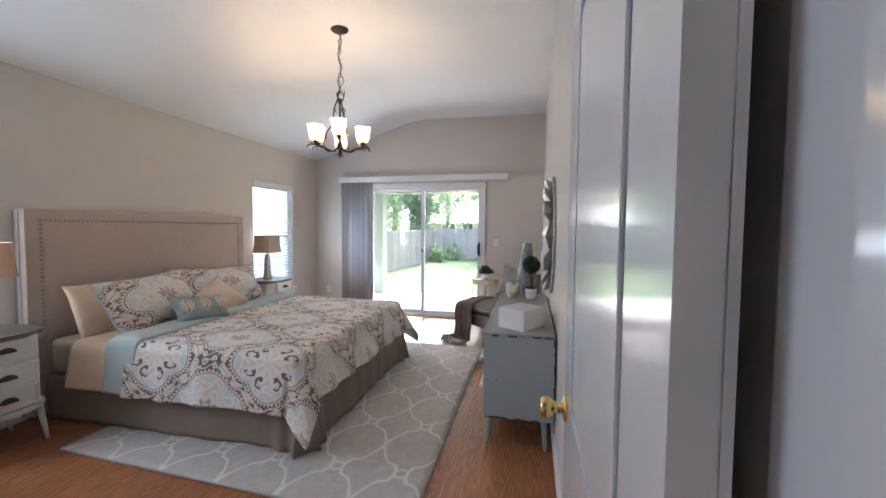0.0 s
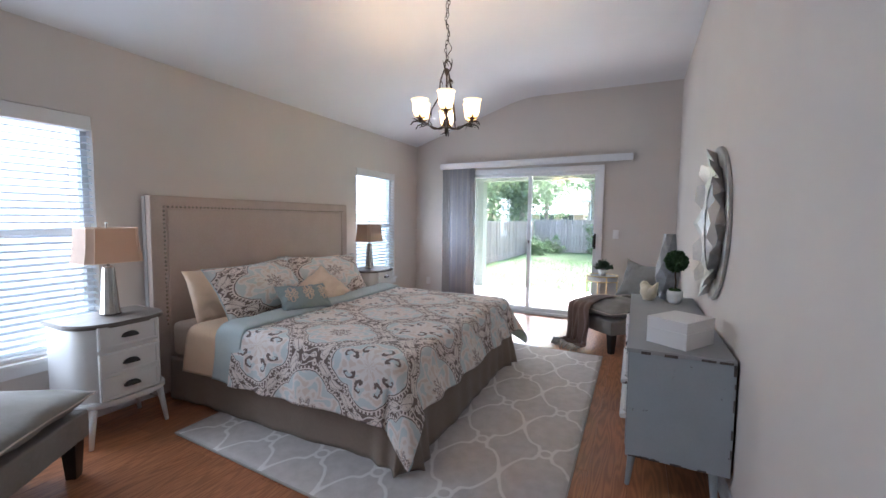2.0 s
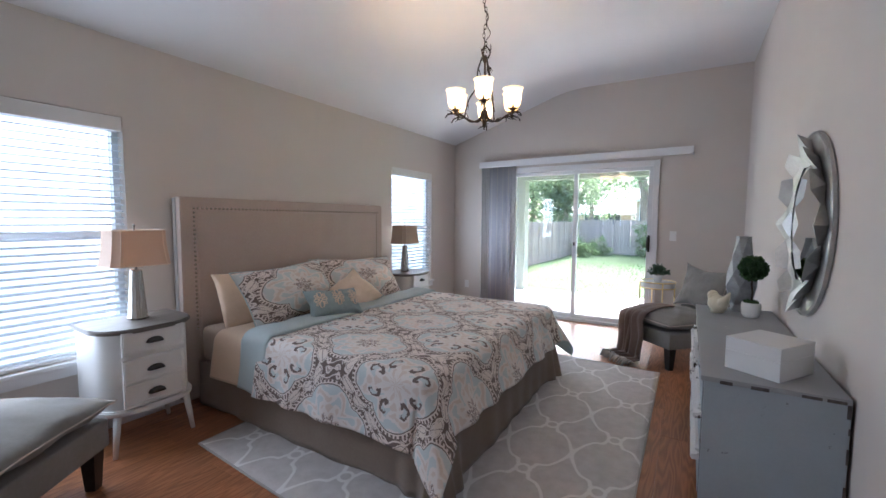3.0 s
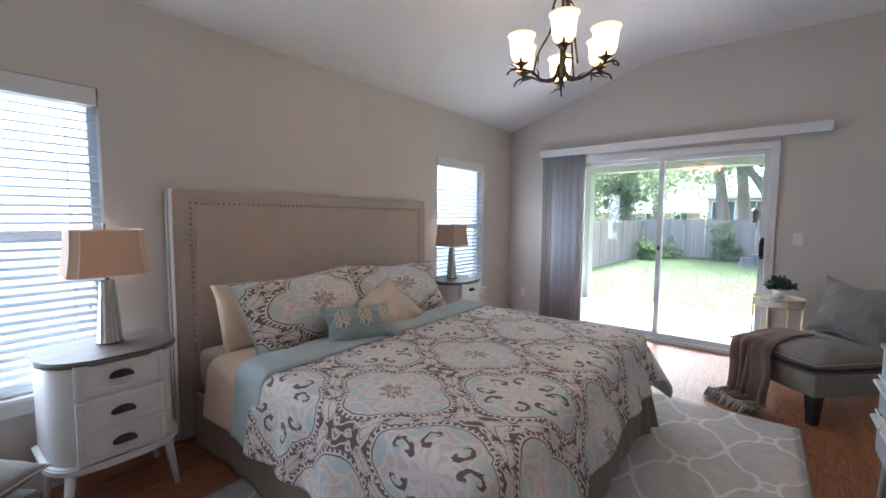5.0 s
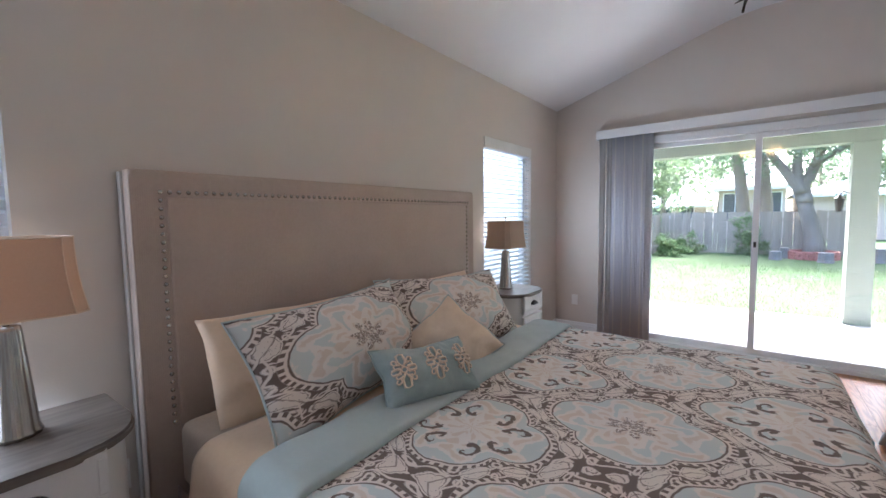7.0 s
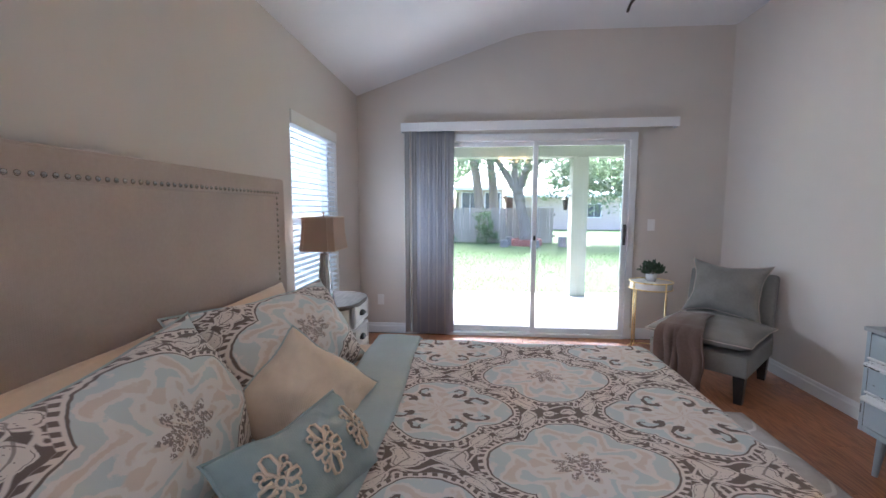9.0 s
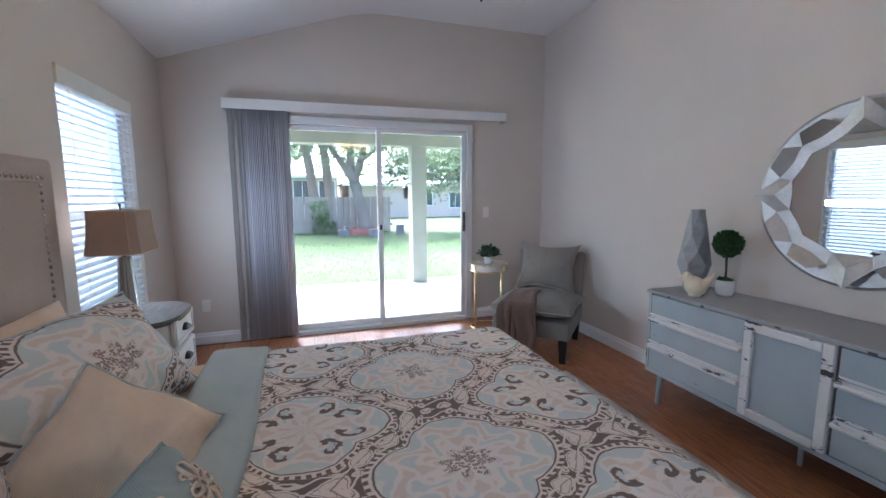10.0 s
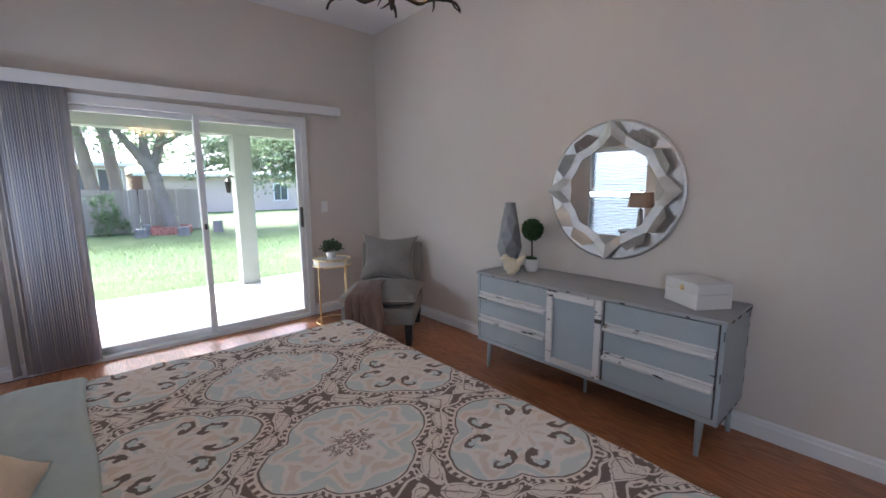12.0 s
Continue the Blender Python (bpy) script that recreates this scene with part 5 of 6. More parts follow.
def face(bm, *ps):
    bm.faces.new([p if not isinstance(p, tuple) else bm.verts.new(p) for p in ps])


part("rim", lathe(bmesh.new(), [(0.0, 0.002), (0.462, 0.002), (0.466, 0.008), (0.464, 0.020), (0.45, 0.024), (0.30, 0.012), (0.0, 0.012)], 72, pose(0, 0, 0, 0, -90, 0)), M_SILVERLEAF, mi, "round silver backing rim")
bm = bmesh.new()
# ring of twelve raised petals: a long point on each axis and two blunt ones between
N = 12


def polar(r, deg, out):
    return bm.verts.new((-out, r * math.cos(radians(deg)), r * math.sin(radians(deg))))


feet = [polar(0.305, 30 * k + 15, 0.030) for k in range(N)]
bays = [polar(0.365, 30 * k + 15, 0.040) for k in range(N)]
for k in range(N):
    a, b, p, q = feet[k - 1], feet[k], bays[k - 1], bays[k]
    heart = polar(0.292, 30 * k, 0.026)
    low_p, low_q = polar(0.35, 30 * k - 15, 0.02), polar(0.35, 30 * k + 15, 0.02)
    if k % 3 == 0:
        tip = polar(0.462, 30 * k, 0.078)
        base = polar(0.43, 30 * k, 0.02)
        crease = polar(0.36, 30 * k, 0.062)
        fan = ((a, heart, crease), (a, crease, p), (p, crease, tip), (heart, b, crease), (b, q, crease), (q, tip, crease), (tip, base, low_p, p), (q, low_q, base, tip))
    else:
        t1, t2 = polar(0.412, 30 * k - 8, 0.082), polar(0.412, 30 * k + 8, 0.082)
        base = polar(0.37, 30 * k, 0.02)
        crease = polar(0.345, 30 * k, 0.030)
        fan = ((a, heart, crease), (a, crease, p), (p, crease, t1), (t1, crease, t2), (heart, b, crease), (b, q, crease), (q, t2, crease), (t1, base, low_p, p), (t1, t2, base), (q, low_q, base, t2))
    for f in fan:
        bm.faces.new(f)
part("folded_frame", bm, M_SILVERLEAF, mi, "folded silver facets")
part("glass", lathe(bmesh.new(), [(0.0, 0.0125), (0.31, 0.0125), (0.31, 0.024), (0.0, 0.0241)], 64, pose(0, 0, 0, 0, -90, 0)), M_MIRROR, mi, "clear mirror glass")

# ---- on the dresser ----
bm = bmesh.new()
rings = []
prof = [(0.058, 0.0, 0), (0.062, 0.05, 0.5), (0.098, 0.17, 0), (0.088, 0.26, 0.5), (0.066, 0.37, 0), (0.044, 0.50, 0.5), (0.044, 0.518, 0.5), (0.034, 0.518, 0.5), (0.034, 0.44, 0.5)]
for r, z, ph in prof:
    rings.append([bm.verts.new((r * math.cos(2 * math.pi * (i + ph) / 6), r * math.sin(2 * math.pi * (i + ph) / 6), z)) for i in range(6)])
for (a, pa), (b, pb) in zip(zip(rings, [p[2] for p in prof]), list(zip(rings, [p[2] for p in prof]))[1:]):
    for i in range(6):
        j = (i + 1) % 6
        if pa == pb:
            bm.faces.new((a[i], a[j], b[j], b[i]))
        elif pb > pa:
            bm.faces.new((a[i], a[j], b[i]))
            bm.faces.new((a[j], b[j], b[i]))
        else:
            bm.faces.new((a[i], b[j], b[i]))
            bm.faces.new((a[i], a[j], b[j]))
bm.faces.new(rings[0][::-1])
M_VASE = plain("brushed_grey_concrete", (0.20, 0.205, 0.215), (0.36, 0.37, 0.385), 0.35, 0.15, 14.0, 80.0, 0.3)
vase = part("vase", bm, M_VASE)
vase.matrix_basis = pose(-0.205, 4.0, 0.7505, 0, 0, 20)
tagged(vase, "tall grey faceted vase standing on the dresser", "vase")

# ceramic bird: round body, head with a beak, raised tail
bm = bmesh.new()
bmesh.ops.create_uvsphere(bm, u_segments=20, v_segments=14, radius=1.0, matrix=pose(0.0, 0, 0.053, 0, -14, 0) @ Matrix.Diagonal((0.066, 0.05, 0.052, 1)))
bmesh.ops.create_uvsphere(bm, u_segments=16, v_segments=12, radius=0.031, matrix=Matrix.Translation((0.05, 0, 0.098)))
tube(bm, [(0.02, 0, 0.07), (0.04, 0, 0.085), (0.05, 0, 0.098)], [0.042, 0.034, 0.029], 14)
tube(bm, [(0.074, 0, 0.10), (0.088, 0, 0.098), (0.102, 0, 0.094)], [0.012, 0.007, 0.001], 10)
tube(bm, [(-0.03, 0, 0.055), (-0.062, 0, 0.082), (-0.088, 0, 0.112), (-0.104, 0, 0.135)], [0.040, 0.025, 0.014, 0.005], 14)
lathe(bm, [(0.0, 0.0), (0.034, 0.0), (0.038, 0.012), (0.0, 0.03)], 16)
bird = part("bird_figurine", bm, M_CREAMCERAMIC, None, "", True)
bird.matrix_basis = pose(-0.342, 3.865, 0.7505, 0, 0, 127) @ Matrix.Diagonal((0.95, 1.2, 1.12, 1))
tagged(bird, "cream crackled ceramic bird beside the vase", "figurine")

tp = thing("topiary", "small green ball topiary in a white pot on the dresser", "plant", (-0.165, 3.815, 0.7505))
tp.matrix_basis = pose(-0.165, 3.815, 0.7505) @ Matrix.Diagonal((1.1, 1.1, 1.13, 1))
part("pot", lathe(bmesh.new(), [(0.0, 0.0), (0.036, 0.0), (0.046, 0.02), (0.05, 0.06), (0.047, 0.085), (0.042, 0.085), (0.042, 0.075), (0.0, 0.074)], 28), M_CERAMIC, tp, "white ceramic pot", True)
part("moss", lathe(bmesh.new(), [(0.041, 0.074), (0.036, 0.088), (0.02, 0.096), (0.0, 0.098)], 14), M_LEAF, tp)
part("stem", tube(bmesh.new(), [(0, 0, 0.09), (0.004, 0.002, 0.14), (-0.003, 0, 0.19), (0, 0, 0.25)], 0.0055, 8), M_STEM, tp, "", True)
part("core", lathe(bmesh.new(), [(0.001, 0.225), (0.045, 0.24), (0.062, 0.275), (0.062, 0.29), (0.045, 0.325), (0.001, 0.338)], 16), M_LEAF, tp, "", True)


def ball_at(r):
    d = Vector((r.gauss(0, 1), r.gauss(0, 1), r.gauss(0, 1))).normalized()
    return Vector((0, 0, 0.282)) + d * r.uniform(0.052, 0.066), d + Vector((r.uniform(-0.8, 0.8), r.uniform(-0.8, 0.8), r.uniform(-0.8, 0.8)))


part("leaves", leaf_cluster(1500, ball_at, 0.016, 0.7, 5), M_LEAF, tp)


def moss_at(r):
    a, q = r.uniform(0, 6.28), r.uniform(0, 0.036)
    return Vector((q * math.cos(a), q * math.sin(a), 0.082)), Vector((r.uniform(-1, 1), r.uniform(-1, 1), 1.2))


part("moss_leaves", leaf_cluster(160, moss_at, 0.018, 0.6, 6), M_LEAF, tp)

bx = thing("jewellery_box", "white lacquered box with a gold clasp on the dresser", "box", (-0.222, 2.668, 0.7505), 56)
part("box_body", boxes((-0.125, 0.125, -0.102, 0.102, 0.0, 0.08), bevel=0.003), M_BOX, bx)
part("lid", boxes((-0.125, 0.125, -0.102, 0.102, 0.0806, 0.135), bevel=0.003), M_BOX, bx)
part("clasp", lathe(bmesh.new(), [(0.0, 0.0), (0.016, 0.0), (0.016, 0.004), (0.008, 0.008), (0.0, 0.009)], 18, Matrix.Translation((-0.012, 0.102, 0.098)) @ pose(0, 0, 0, -90, 0, 0)), M_GOLD, bx, "gold ring clasp", True)

# ---- switches and outlets ----
def wall_plate(name, label, m, toggle):
    p = thing(name, label, "switch" if toggle else "outlet")
    p.matrix_basis = m
    part("plate", box(bmesh.new(), -0.036, 0.036, -0.006, -0.0005, -0.058, 0.058, 0.003, 2), M_PLASTIC, p)
    if toggle:
        part("rocker", box(bmesh.new(), -0.016, 0.016, -0.010, -0.0062, -0.033, 0.033, 0.002, 1), M_PLASTIC, p)
    else:
        for z in (-0.022, 0.022):
            part("socket", box(bmesh.new(), -0.015, 0.015, -0.009, -0.0062, z - 0.014, z + 0.014, 0.003, 2), M_PLASTIC, p)
    return p


wall_plate("light_switch", "ivory rocker light switch beside the patio door", pose(-0.697, YB, 1.186), True)
wall_plate("wall_outlet", "ivory wall outlet near the patio door", pose(-3.489, YB, 0.366), False)
wall_plate("wall_outlet", "ivory wall outlet behind the bedroom door", pose(XR, 1.62, 0.50, 0, 0, -90), False)
wall_plate("wall_outlet", "ivory wall outlet beside the headboard", pose(XL, 1.995, 0.38, 0, 0, 90), False)

# ---- chandelier ----
CXY = (-1.815, 3.225)
cl = thing("chandelier", "lit antler-twig bronze chandelier with six frosted glass shades", "chandelier", (*CXY, 0))
DROP = 0.03
part("canopy", lathe(bmesh.new(), [(0.075, TOP + 0.0), (0.073, TOP - 0.012), (0.055, TOP - 0.024), (0.012, TOP - 0.03), (0.0, TOP - 0.03)], 32), M_ANTLER, cl, "round bronze ceiling canopy", True)
bm = bmesh.new()
nl = 17
for i in range(nl):
    z = TOP - 0.04 - i * (TOP - 0.04 - 2.60 + DROP) / nl
    sw = 0.010 * math.sin(i * 0.8)
    torus(bm, (sw, 0.4 * sw, z), 0.009, 0.0022, 12, 5, pose(0, 0, 0, 90, 0, 90 * (i % 2) + 12), 1.9)
part("chain", bm, M_ANTLER, cl, "", True)
bm = bmesh.new()
cord = []
for i in range(40):
    u = i / 39
    loose = 0.028 * math.exp(-((u - 0.72) / 0.16) ** 2)
    cord.append((0.012 * math.sin(u * 26) + loose, 0.010 * math.cos(u * 26), TOP - 0.03 - u * (TOP - 0.03 - 2.57 + DROP)))
part("cord", tube(bm, cord, 0.0028, 6), M_DARK, cl, "", True)
rc = random.Random(11)


def twig(bm, path, r0, r1, thorns=3):
    n = 18
    pts = []
    P = [Vector(p) for p in path]
    for i in range(n + 1):
        t = i / n * (len(P) - 1)
        k = min(int(t), len(P) - 2)
        q = t - k
        a, b, c, d = P[max(k - 1, 0)], P[k], P[k + 1], P[min(k + 2, len(P) - 1)]
        pts.append(0.5 * ((2 * b) + (c - a) * q + (2 * a - 5 * b + 4 * c - d) * q * q + (3 * b - a - 3 * c + d) * q ** 3))
    tube(bm, pts, [(r0 + (r1 - r0) * i / n) * (1 + 0.12 * math.sin(i * 2.3)) for i in range(n + 1)], 8)
    for _ in range(thorns):
        i = rc.randint(3, n - 4)
        d = (pts[i + 1] - pts[i]).normalized()
        o = d.orthogonal().normalized()
        o.rotate(Matrix.Rotation(rc.uniform(0, 6.28), 3, d))
        tube(bm, [pts[i], pts[i] + (o * 0.8 + d * 0.8) * 0.018, pts[i] + (o * 0.9 + d * 1.6) * 0.028], [0.0055, 0.004, 0.0012], 6)


part("hub", lathe(bmesh.new(), [(0.0, 2.036), (0.004, 2.04), (0.009, 2.062), (0.015, 2.085), (0.011, 2.10), (0.024, 2.12), (0.014, 2.15), (0.011, 2.20), (0.009, 2.24), (0.0075, 2.50), (0.018, 2.515), (0.02, 2.535), (0.012, 2.55), (0.0, 2.555)], 16, Matrix.Translation((0, 0, -DROP))), M_ANTLER, cl, "", True)
bm = bmesh.new()
for k in range(3):
    a = 2 * math.pi * k / 3 + 0.3
    twig(bm, [(0.02 * math.cos(a), 0.02 * math.sin(a), 2.53 - DROP), (0.035 * math.cos(a), 0.035 * math.sin(a), 2.57 - DROP), (0.012 * math.cos(a), 0.012 * math.sin(a), 2.61 - DROP)], 0.006, 0.004, 1)
torus(bm, (0, 0, 2.61 - DROP), 0.012, 0.003, 14, 6, pose(0, 0, 0, 90, 0, 0))
part("crown", bm, M_ANTLER, cl, "", True)
for k in range(6):
    a = radians(-66 + 60 * k)
    c, s = math.cos(a), math.sin(a)
    lift = 0.03 if k % 2 == 0 else 0.0
    q = Vector((c, s, 0))
    side = Vector((-s, c, 0))

    def at(r, z, t=0.0):
        return q * r + side * t + Vector((0, 0, z - DROP))

    bm = bmesh.new()
    twig(bm, [at(0.015, 2.17), at(0.04, 2.105), at(0.11, 2.085 + lift), at(0.17, 2.115 + lift, 0.01), at(0.225, 2.125 + lift), at(0.275, 2.12 + lift, -0.01), at(0.295, 2.095 + lift, -0.012)], 0.0082, 0.0045, 3)
    tube(bm, [at(0.18, 2.115 + lift), at(0.20, 2.10 + lift, 0.03), at(0.205, 2.092 + lift, 0.05)], [0.005, 0.004, 0.0015], 6)
    arm = part("arm", bm, M_ANTLER, cl, "antler-like bronze arm", True)
    centre = at(0.225, 2.132 + lift)
    bm = lathe(bmesh.new(), [(0.008, -0.012), (0.010, 0.006), (0.026, 0.018), (0.024, 0.024), (0.0, 0.024)], 14, Matrix.Translation(centre))
    for t in range(4):
        b = t * math.pi / 2 + 0.4
        e = Vector((math.cos(b), math.sin(b), 0))
        tube(bm, [centre + e * 0.022 + Vector((0, 0, 0.02)), centre + e * 0.037 + Vector((0, 0, 0.038)), centre + e * 0.043 + Vector((0, 0, 0.068))], [0.008, 0.006, 0.001], 5)
    part("leaf_cup", bm, M_ANTLER, arm, "", True)
    bm = bmesh.new()
    prof = [(0.025, 0.026), (0.038, 0.036), (0.047, 0.060), (0.051, 0.095), (0.053, 0.122), (0.058, 0.142), (0.067, 0.155)]
    seg, rings = 28, []
    for r, z in prof:
        rings.append([bm.verts.new((r * math.cos(2 * math.pi * i / seg), r * math.sin(2 * math.pi * i / seg), z)) for i in range(seg)])
    for ra, rb in zip(rings, rings[1:]):
        for i in range(seg):
            bm.faces.new((ra[i], ra[(i + 1) % seg], rb[(i + 1) % seg], rb[i]))
    bm.faces.new(rings[0][::-1])
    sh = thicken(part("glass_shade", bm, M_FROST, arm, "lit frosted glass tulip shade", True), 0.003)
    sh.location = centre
    b = new("bulb_light", bpy.data.lights.new("bulb_light", "POINT"))
    b.data.energy, b.data.color, b.data.shadow_soft_size = BULB, (1.0, 0.76, 0.50), 0.02
    b.location = Vector((*CXY, 0)) + centre + Vector((0, 0, 0.105))
for k in range(3):
    bm = bmesh.new()
    a = radians(-36 + 120 * k)
    c, s = math.cos(a), math.sin(a)
    twig(bm, [(0.02 * c, 0.02 * s, 2.54 - DROP), (0.05 * c, 0.05 * s, 2.45 - DROP), (0.07 * c + 0.012, 0.07 * s, 2.34 - DROP), (0.115 * c, 0.115 * s, 2.24 - DROP), (0.14 * c, 0.14 * s, 2.13 - DROP)], 0.0058, 0.005, 5)
    part("stay_twig", bm, M_ANTLER, cl, "", True)

# ---- outside ----
solid("patio", boxes((-5.0, 4.0, YB + 0.152, 8.75, -0.17, -0.045)), M_CONCRETE, "pale concrete patio slab", "patio")


def ground_height(x, y):
    return -0.10 - 0.05 * min(1, max(0, (y - 9) / 8)) + 0.03 * noise.noise((x * 0.25, y * 0.25, 0))


bm = bmesh.new()
xs = [-900, -300, -80, -40] + [-20 + i for i in range(0, 41)] + [40, 80, 300, 900]
ys = [-900, -100, -20, 0, 6.0, 8.74, 8.76] + [9 + 0.75 * i for i in range(26)] + [32, 40, 60, 100, 300, 900]
vs = [[bm.verts.new((x, y, (-0.2 if y < 8.75 else ground_height(x, y) + (0.03 if y < 9 else 0)))) for y in ys] for x in xs]
for i in range(len(xs) - 1):
    for j in range(len(ys) - 1):
        bm.faces.new((vs[i][j], vs[i + 1][j], vs[i + 1][j + 1], vs[i][j + 1]))
solid("ground", bm, M_GRASS, "mown green lawn", "ground", smooth=True)
# blades of grass, thickest along the slab
rg = np.random.default_rng(4)
nb = 16000
by = 8.76 + rg.random(nb) ** 2.2 * 7.0
bxs = -4.6 + rg.random(nb) * 8.4
ln, wd, an, tl = 0.015 + 0.04 * rg.random(nb) * np.where(by < 9.1, 1.4, 1.0), 0.004 + 0.004 * rg.random(nb), rg.random(nb) * 6.283, rg.normal(0, 0.03, (nb, 2))
vv = np.zeros((nb, 3, 3))
vv[:, 0] = np.stack([bxs - wd * np.cos(an), by - wd * np.sin(an), np.full(nb, -0.13)], 1)
vv[:, 1] = np.stack([bxs + wd * np.cos(an), by + wd * np.sin(an), np.full(nb, -0.13)], 1)
vv[:, 2] = np.stack([bxs + tl[:, 0], by + tl[:, 1] - np.where(by < 8.85, 0.03, 0), -0.09 + ln], 1)
me = bpy.data.meshes.new("grass")
me.from_pydata(vv.reshape(-1, 3).tolist(), [], np.arange(nb * 3).reshape(-1, 3).tolist())
me.materials.append(M_BLADE)
tagged(new("grass", me), "short green lawn grass along the patio edge", "grass", kind="stuff")

# porch: columns, beam and roof
for x in (-3.5, -0.85, 3.2):
    c = thing("porch_column", "square cream stucco porch column", "column", (x, 8.60, 0), group="porch columns")
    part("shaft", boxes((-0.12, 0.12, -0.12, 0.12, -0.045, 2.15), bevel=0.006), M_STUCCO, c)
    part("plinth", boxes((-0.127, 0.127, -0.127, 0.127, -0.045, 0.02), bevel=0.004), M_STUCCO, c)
lantern = thing("wall_lantern", "small dark lantern fixed to the porch column", "lantern", (-0.985, 8.56, 1.42))
part("arm", tube(bmesh.new(), [(0.03, 0, 0.12), (-0.04, 0, 0.16), (-0.07, 0, 0.10)], 0.01, 8), M_DARK, lantern)
part("cage", lathe(bmesh.new(), [(0.0, -0.10), (0.03, -0.09), (0.045, 0.06), (0.06, 0.07), (0.0, 0.12)], 6, Matrix.Translation((-0.07, 0, 0))), M_DARK, lantern)
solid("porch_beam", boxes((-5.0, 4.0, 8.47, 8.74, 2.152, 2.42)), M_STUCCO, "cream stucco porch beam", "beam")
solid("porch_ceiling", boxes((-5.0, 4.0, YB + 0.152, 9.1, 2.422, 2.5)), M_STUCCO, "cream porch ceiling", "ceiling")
solid("porch_soffit", boxes((-5.0, 4.0, 8.742, 9.3, 2.30, 2.42)), M_TRIM, "white porch fascia", "fascia")


# fences of separate boards
def make_fence(label, x0, y0, x1, y1, z, h):
    L = math.hypot(x1 - x0, y1 - y0)
    ang = math.degrees(math.atan2(y1 - y0, x1 - x0))
    f = thing("fence", label, "fence", (x0, y0, z), ang)
    bm = bmesh.new()
    prism(bm, [(-0.068, 0.0), (0.068, 0.0), (0.068, h - 0.03), (0.045, h), (-0.045, h), (-0.068, h - 0.03)], "y", -0.01, 0.01)
    me = mesh_of(bm, M_FENCE, False, "board")
    n = int(L / 0.145)
    for i in range(n):
        b = new("board", me)
        b.parent = f
        b.matrix_basis = pose(0.07 + i * 0.145, 0, random.uniform(-0.02, 0.012), random.uniform(-0.6, 0.6), random.uniform(-0.7, 0.7), 0)
    for zz in (0.3, h - 0.35):
        part("rail", boxes((0, L, 0.0105, 0.05, zz, zz + 0.09)), M_FENCE, f)
    for i in range(int(L / 2.4) + 1):
        part("post", boxes((i * 2.4, i * 2.4 + 0.09, 0.051, 0.14, 0, h - 0.05)), M_FENCE, f)


make_fence("weathered cedar fence along the back of the lawn", -4.9, 20.2, 1.0, 20.2, -0.2, 1.58)
make_fence("weathered cedar fence along the side of the lawn", -4.93, 9.0, -4.93, 20.15, -0.2, 1.5)


# trees
def make_tree(label, at, limbs, crown, leaves, size, seed, mat_leaf, category="tree", name="tree"):
    t = thing(name, label, category, at)
    bm = bmesh.new()
    for path, r0, r1 in limbs:
        n = 10
        P = [Vector(p) for p in path]
        pts = []
        for i in range(n + 1):
            u = i / n * (len(P) - 1)
            k = min(int(u), len(P) - 2)
            pts.append(P[k].lerp(P[k + 1], u - k) + Vector((noise.noise((i * 0.5, r0 * 9, seed)), noise.noise((i * 0.5, r0 * 7, seed + 5)), 0)) * 0.05)
        tube(bm, pts, [(r0 + (r1 - r0) * (i / n)) * (1.25 if i == 0 and r0 > 0.12 else 1) for i in range(n + 1)], 10)
    part("trunk", bm, M_BARK, t, "", True)
    r = np.random.default_rng(seed)
    pos = []
    for (cx, cy, cz), (rx, ry, rz), share in crown:
        k = int(leaves * share)
        clumps = r.normal(0, 0.55, (max(6, k // 60), 3))
        pick = clumps[r.integers(0, len(clumps), k)] + r.normal(0, 0.17, (k, 3))
        pos.append(pick * (rx, ry, rz) + (cx, cy, cz))
    pos = np.concatenate(pos)
    k = len(pos)
    d1, d2 = r.normal(0, 1, (k, 3)), r.normal(0, 1, (k, 3))
    d1 /= np.linalg.norm(d1, axis=1)[:, None]
    d2 -= d1 * (d1 * d2).sum(1)[:, None]
    d2 /= np.linalg.norm(d2, axis=1)[:, None]
    s = size * (0.6 + 0.8 * r.random(k))[:, None]
    vv = np.stack([pos - d1 * s, pos + d2 * s * 0.45, pos + d1 * s, pos - d2 * s * 0.45], 1).reshape(-1, 3)
    me = bpy.data.meshes.new("crown")
    me.from_pydata(vv.tolist(), [], np.arange(k * 4).reshape(-1, 4).tolist())
    me.materials.append(mat_leaf)
    c = new("crown", me)
    c.parent = t
    return t


make_tree("old leaning oak with a forked trunk on the lawn", (-0.42, 19.6, -0.17),
          [([(0.1, 0, 0), (0.0, 0, 0.9), (-0.2, 0, 1.8), (-0.4, 0.1, 2.35), (-0.8, 0.2, 3.0), (-1.5, 0.3, 4.1)], 0.27, 0.10),
           ([(-0.2, 0, 1.8), (-0.2, 0.1, 2.4), (0.1, 0.2, 3.2), (0.4, 0.2, 4.6)], 0.2, 0.11), ([(-0.3, 0, 2.1), (-0.42, 0.2, 3.0), (-0.3, 0.3, 4.6)], 0.18, 0.1), ([(-0.1, 0, 3.0), (0.8, 0.1, 3.6), (2.0, 0.0, 3.9)], 0.1, 0.04)],
          [((0.5, -0.3, 4.0), (2.4, 2.0, 1.0), 0.45), ((2.2, 0.0, 2.85), (1.5, 1.2, 0.85), 0.3), ((-2.6, 0.5, 4.6), (1.4, 1.4, 0.8), 0.25)], 9500, 0.085, 3, M_CROWN)
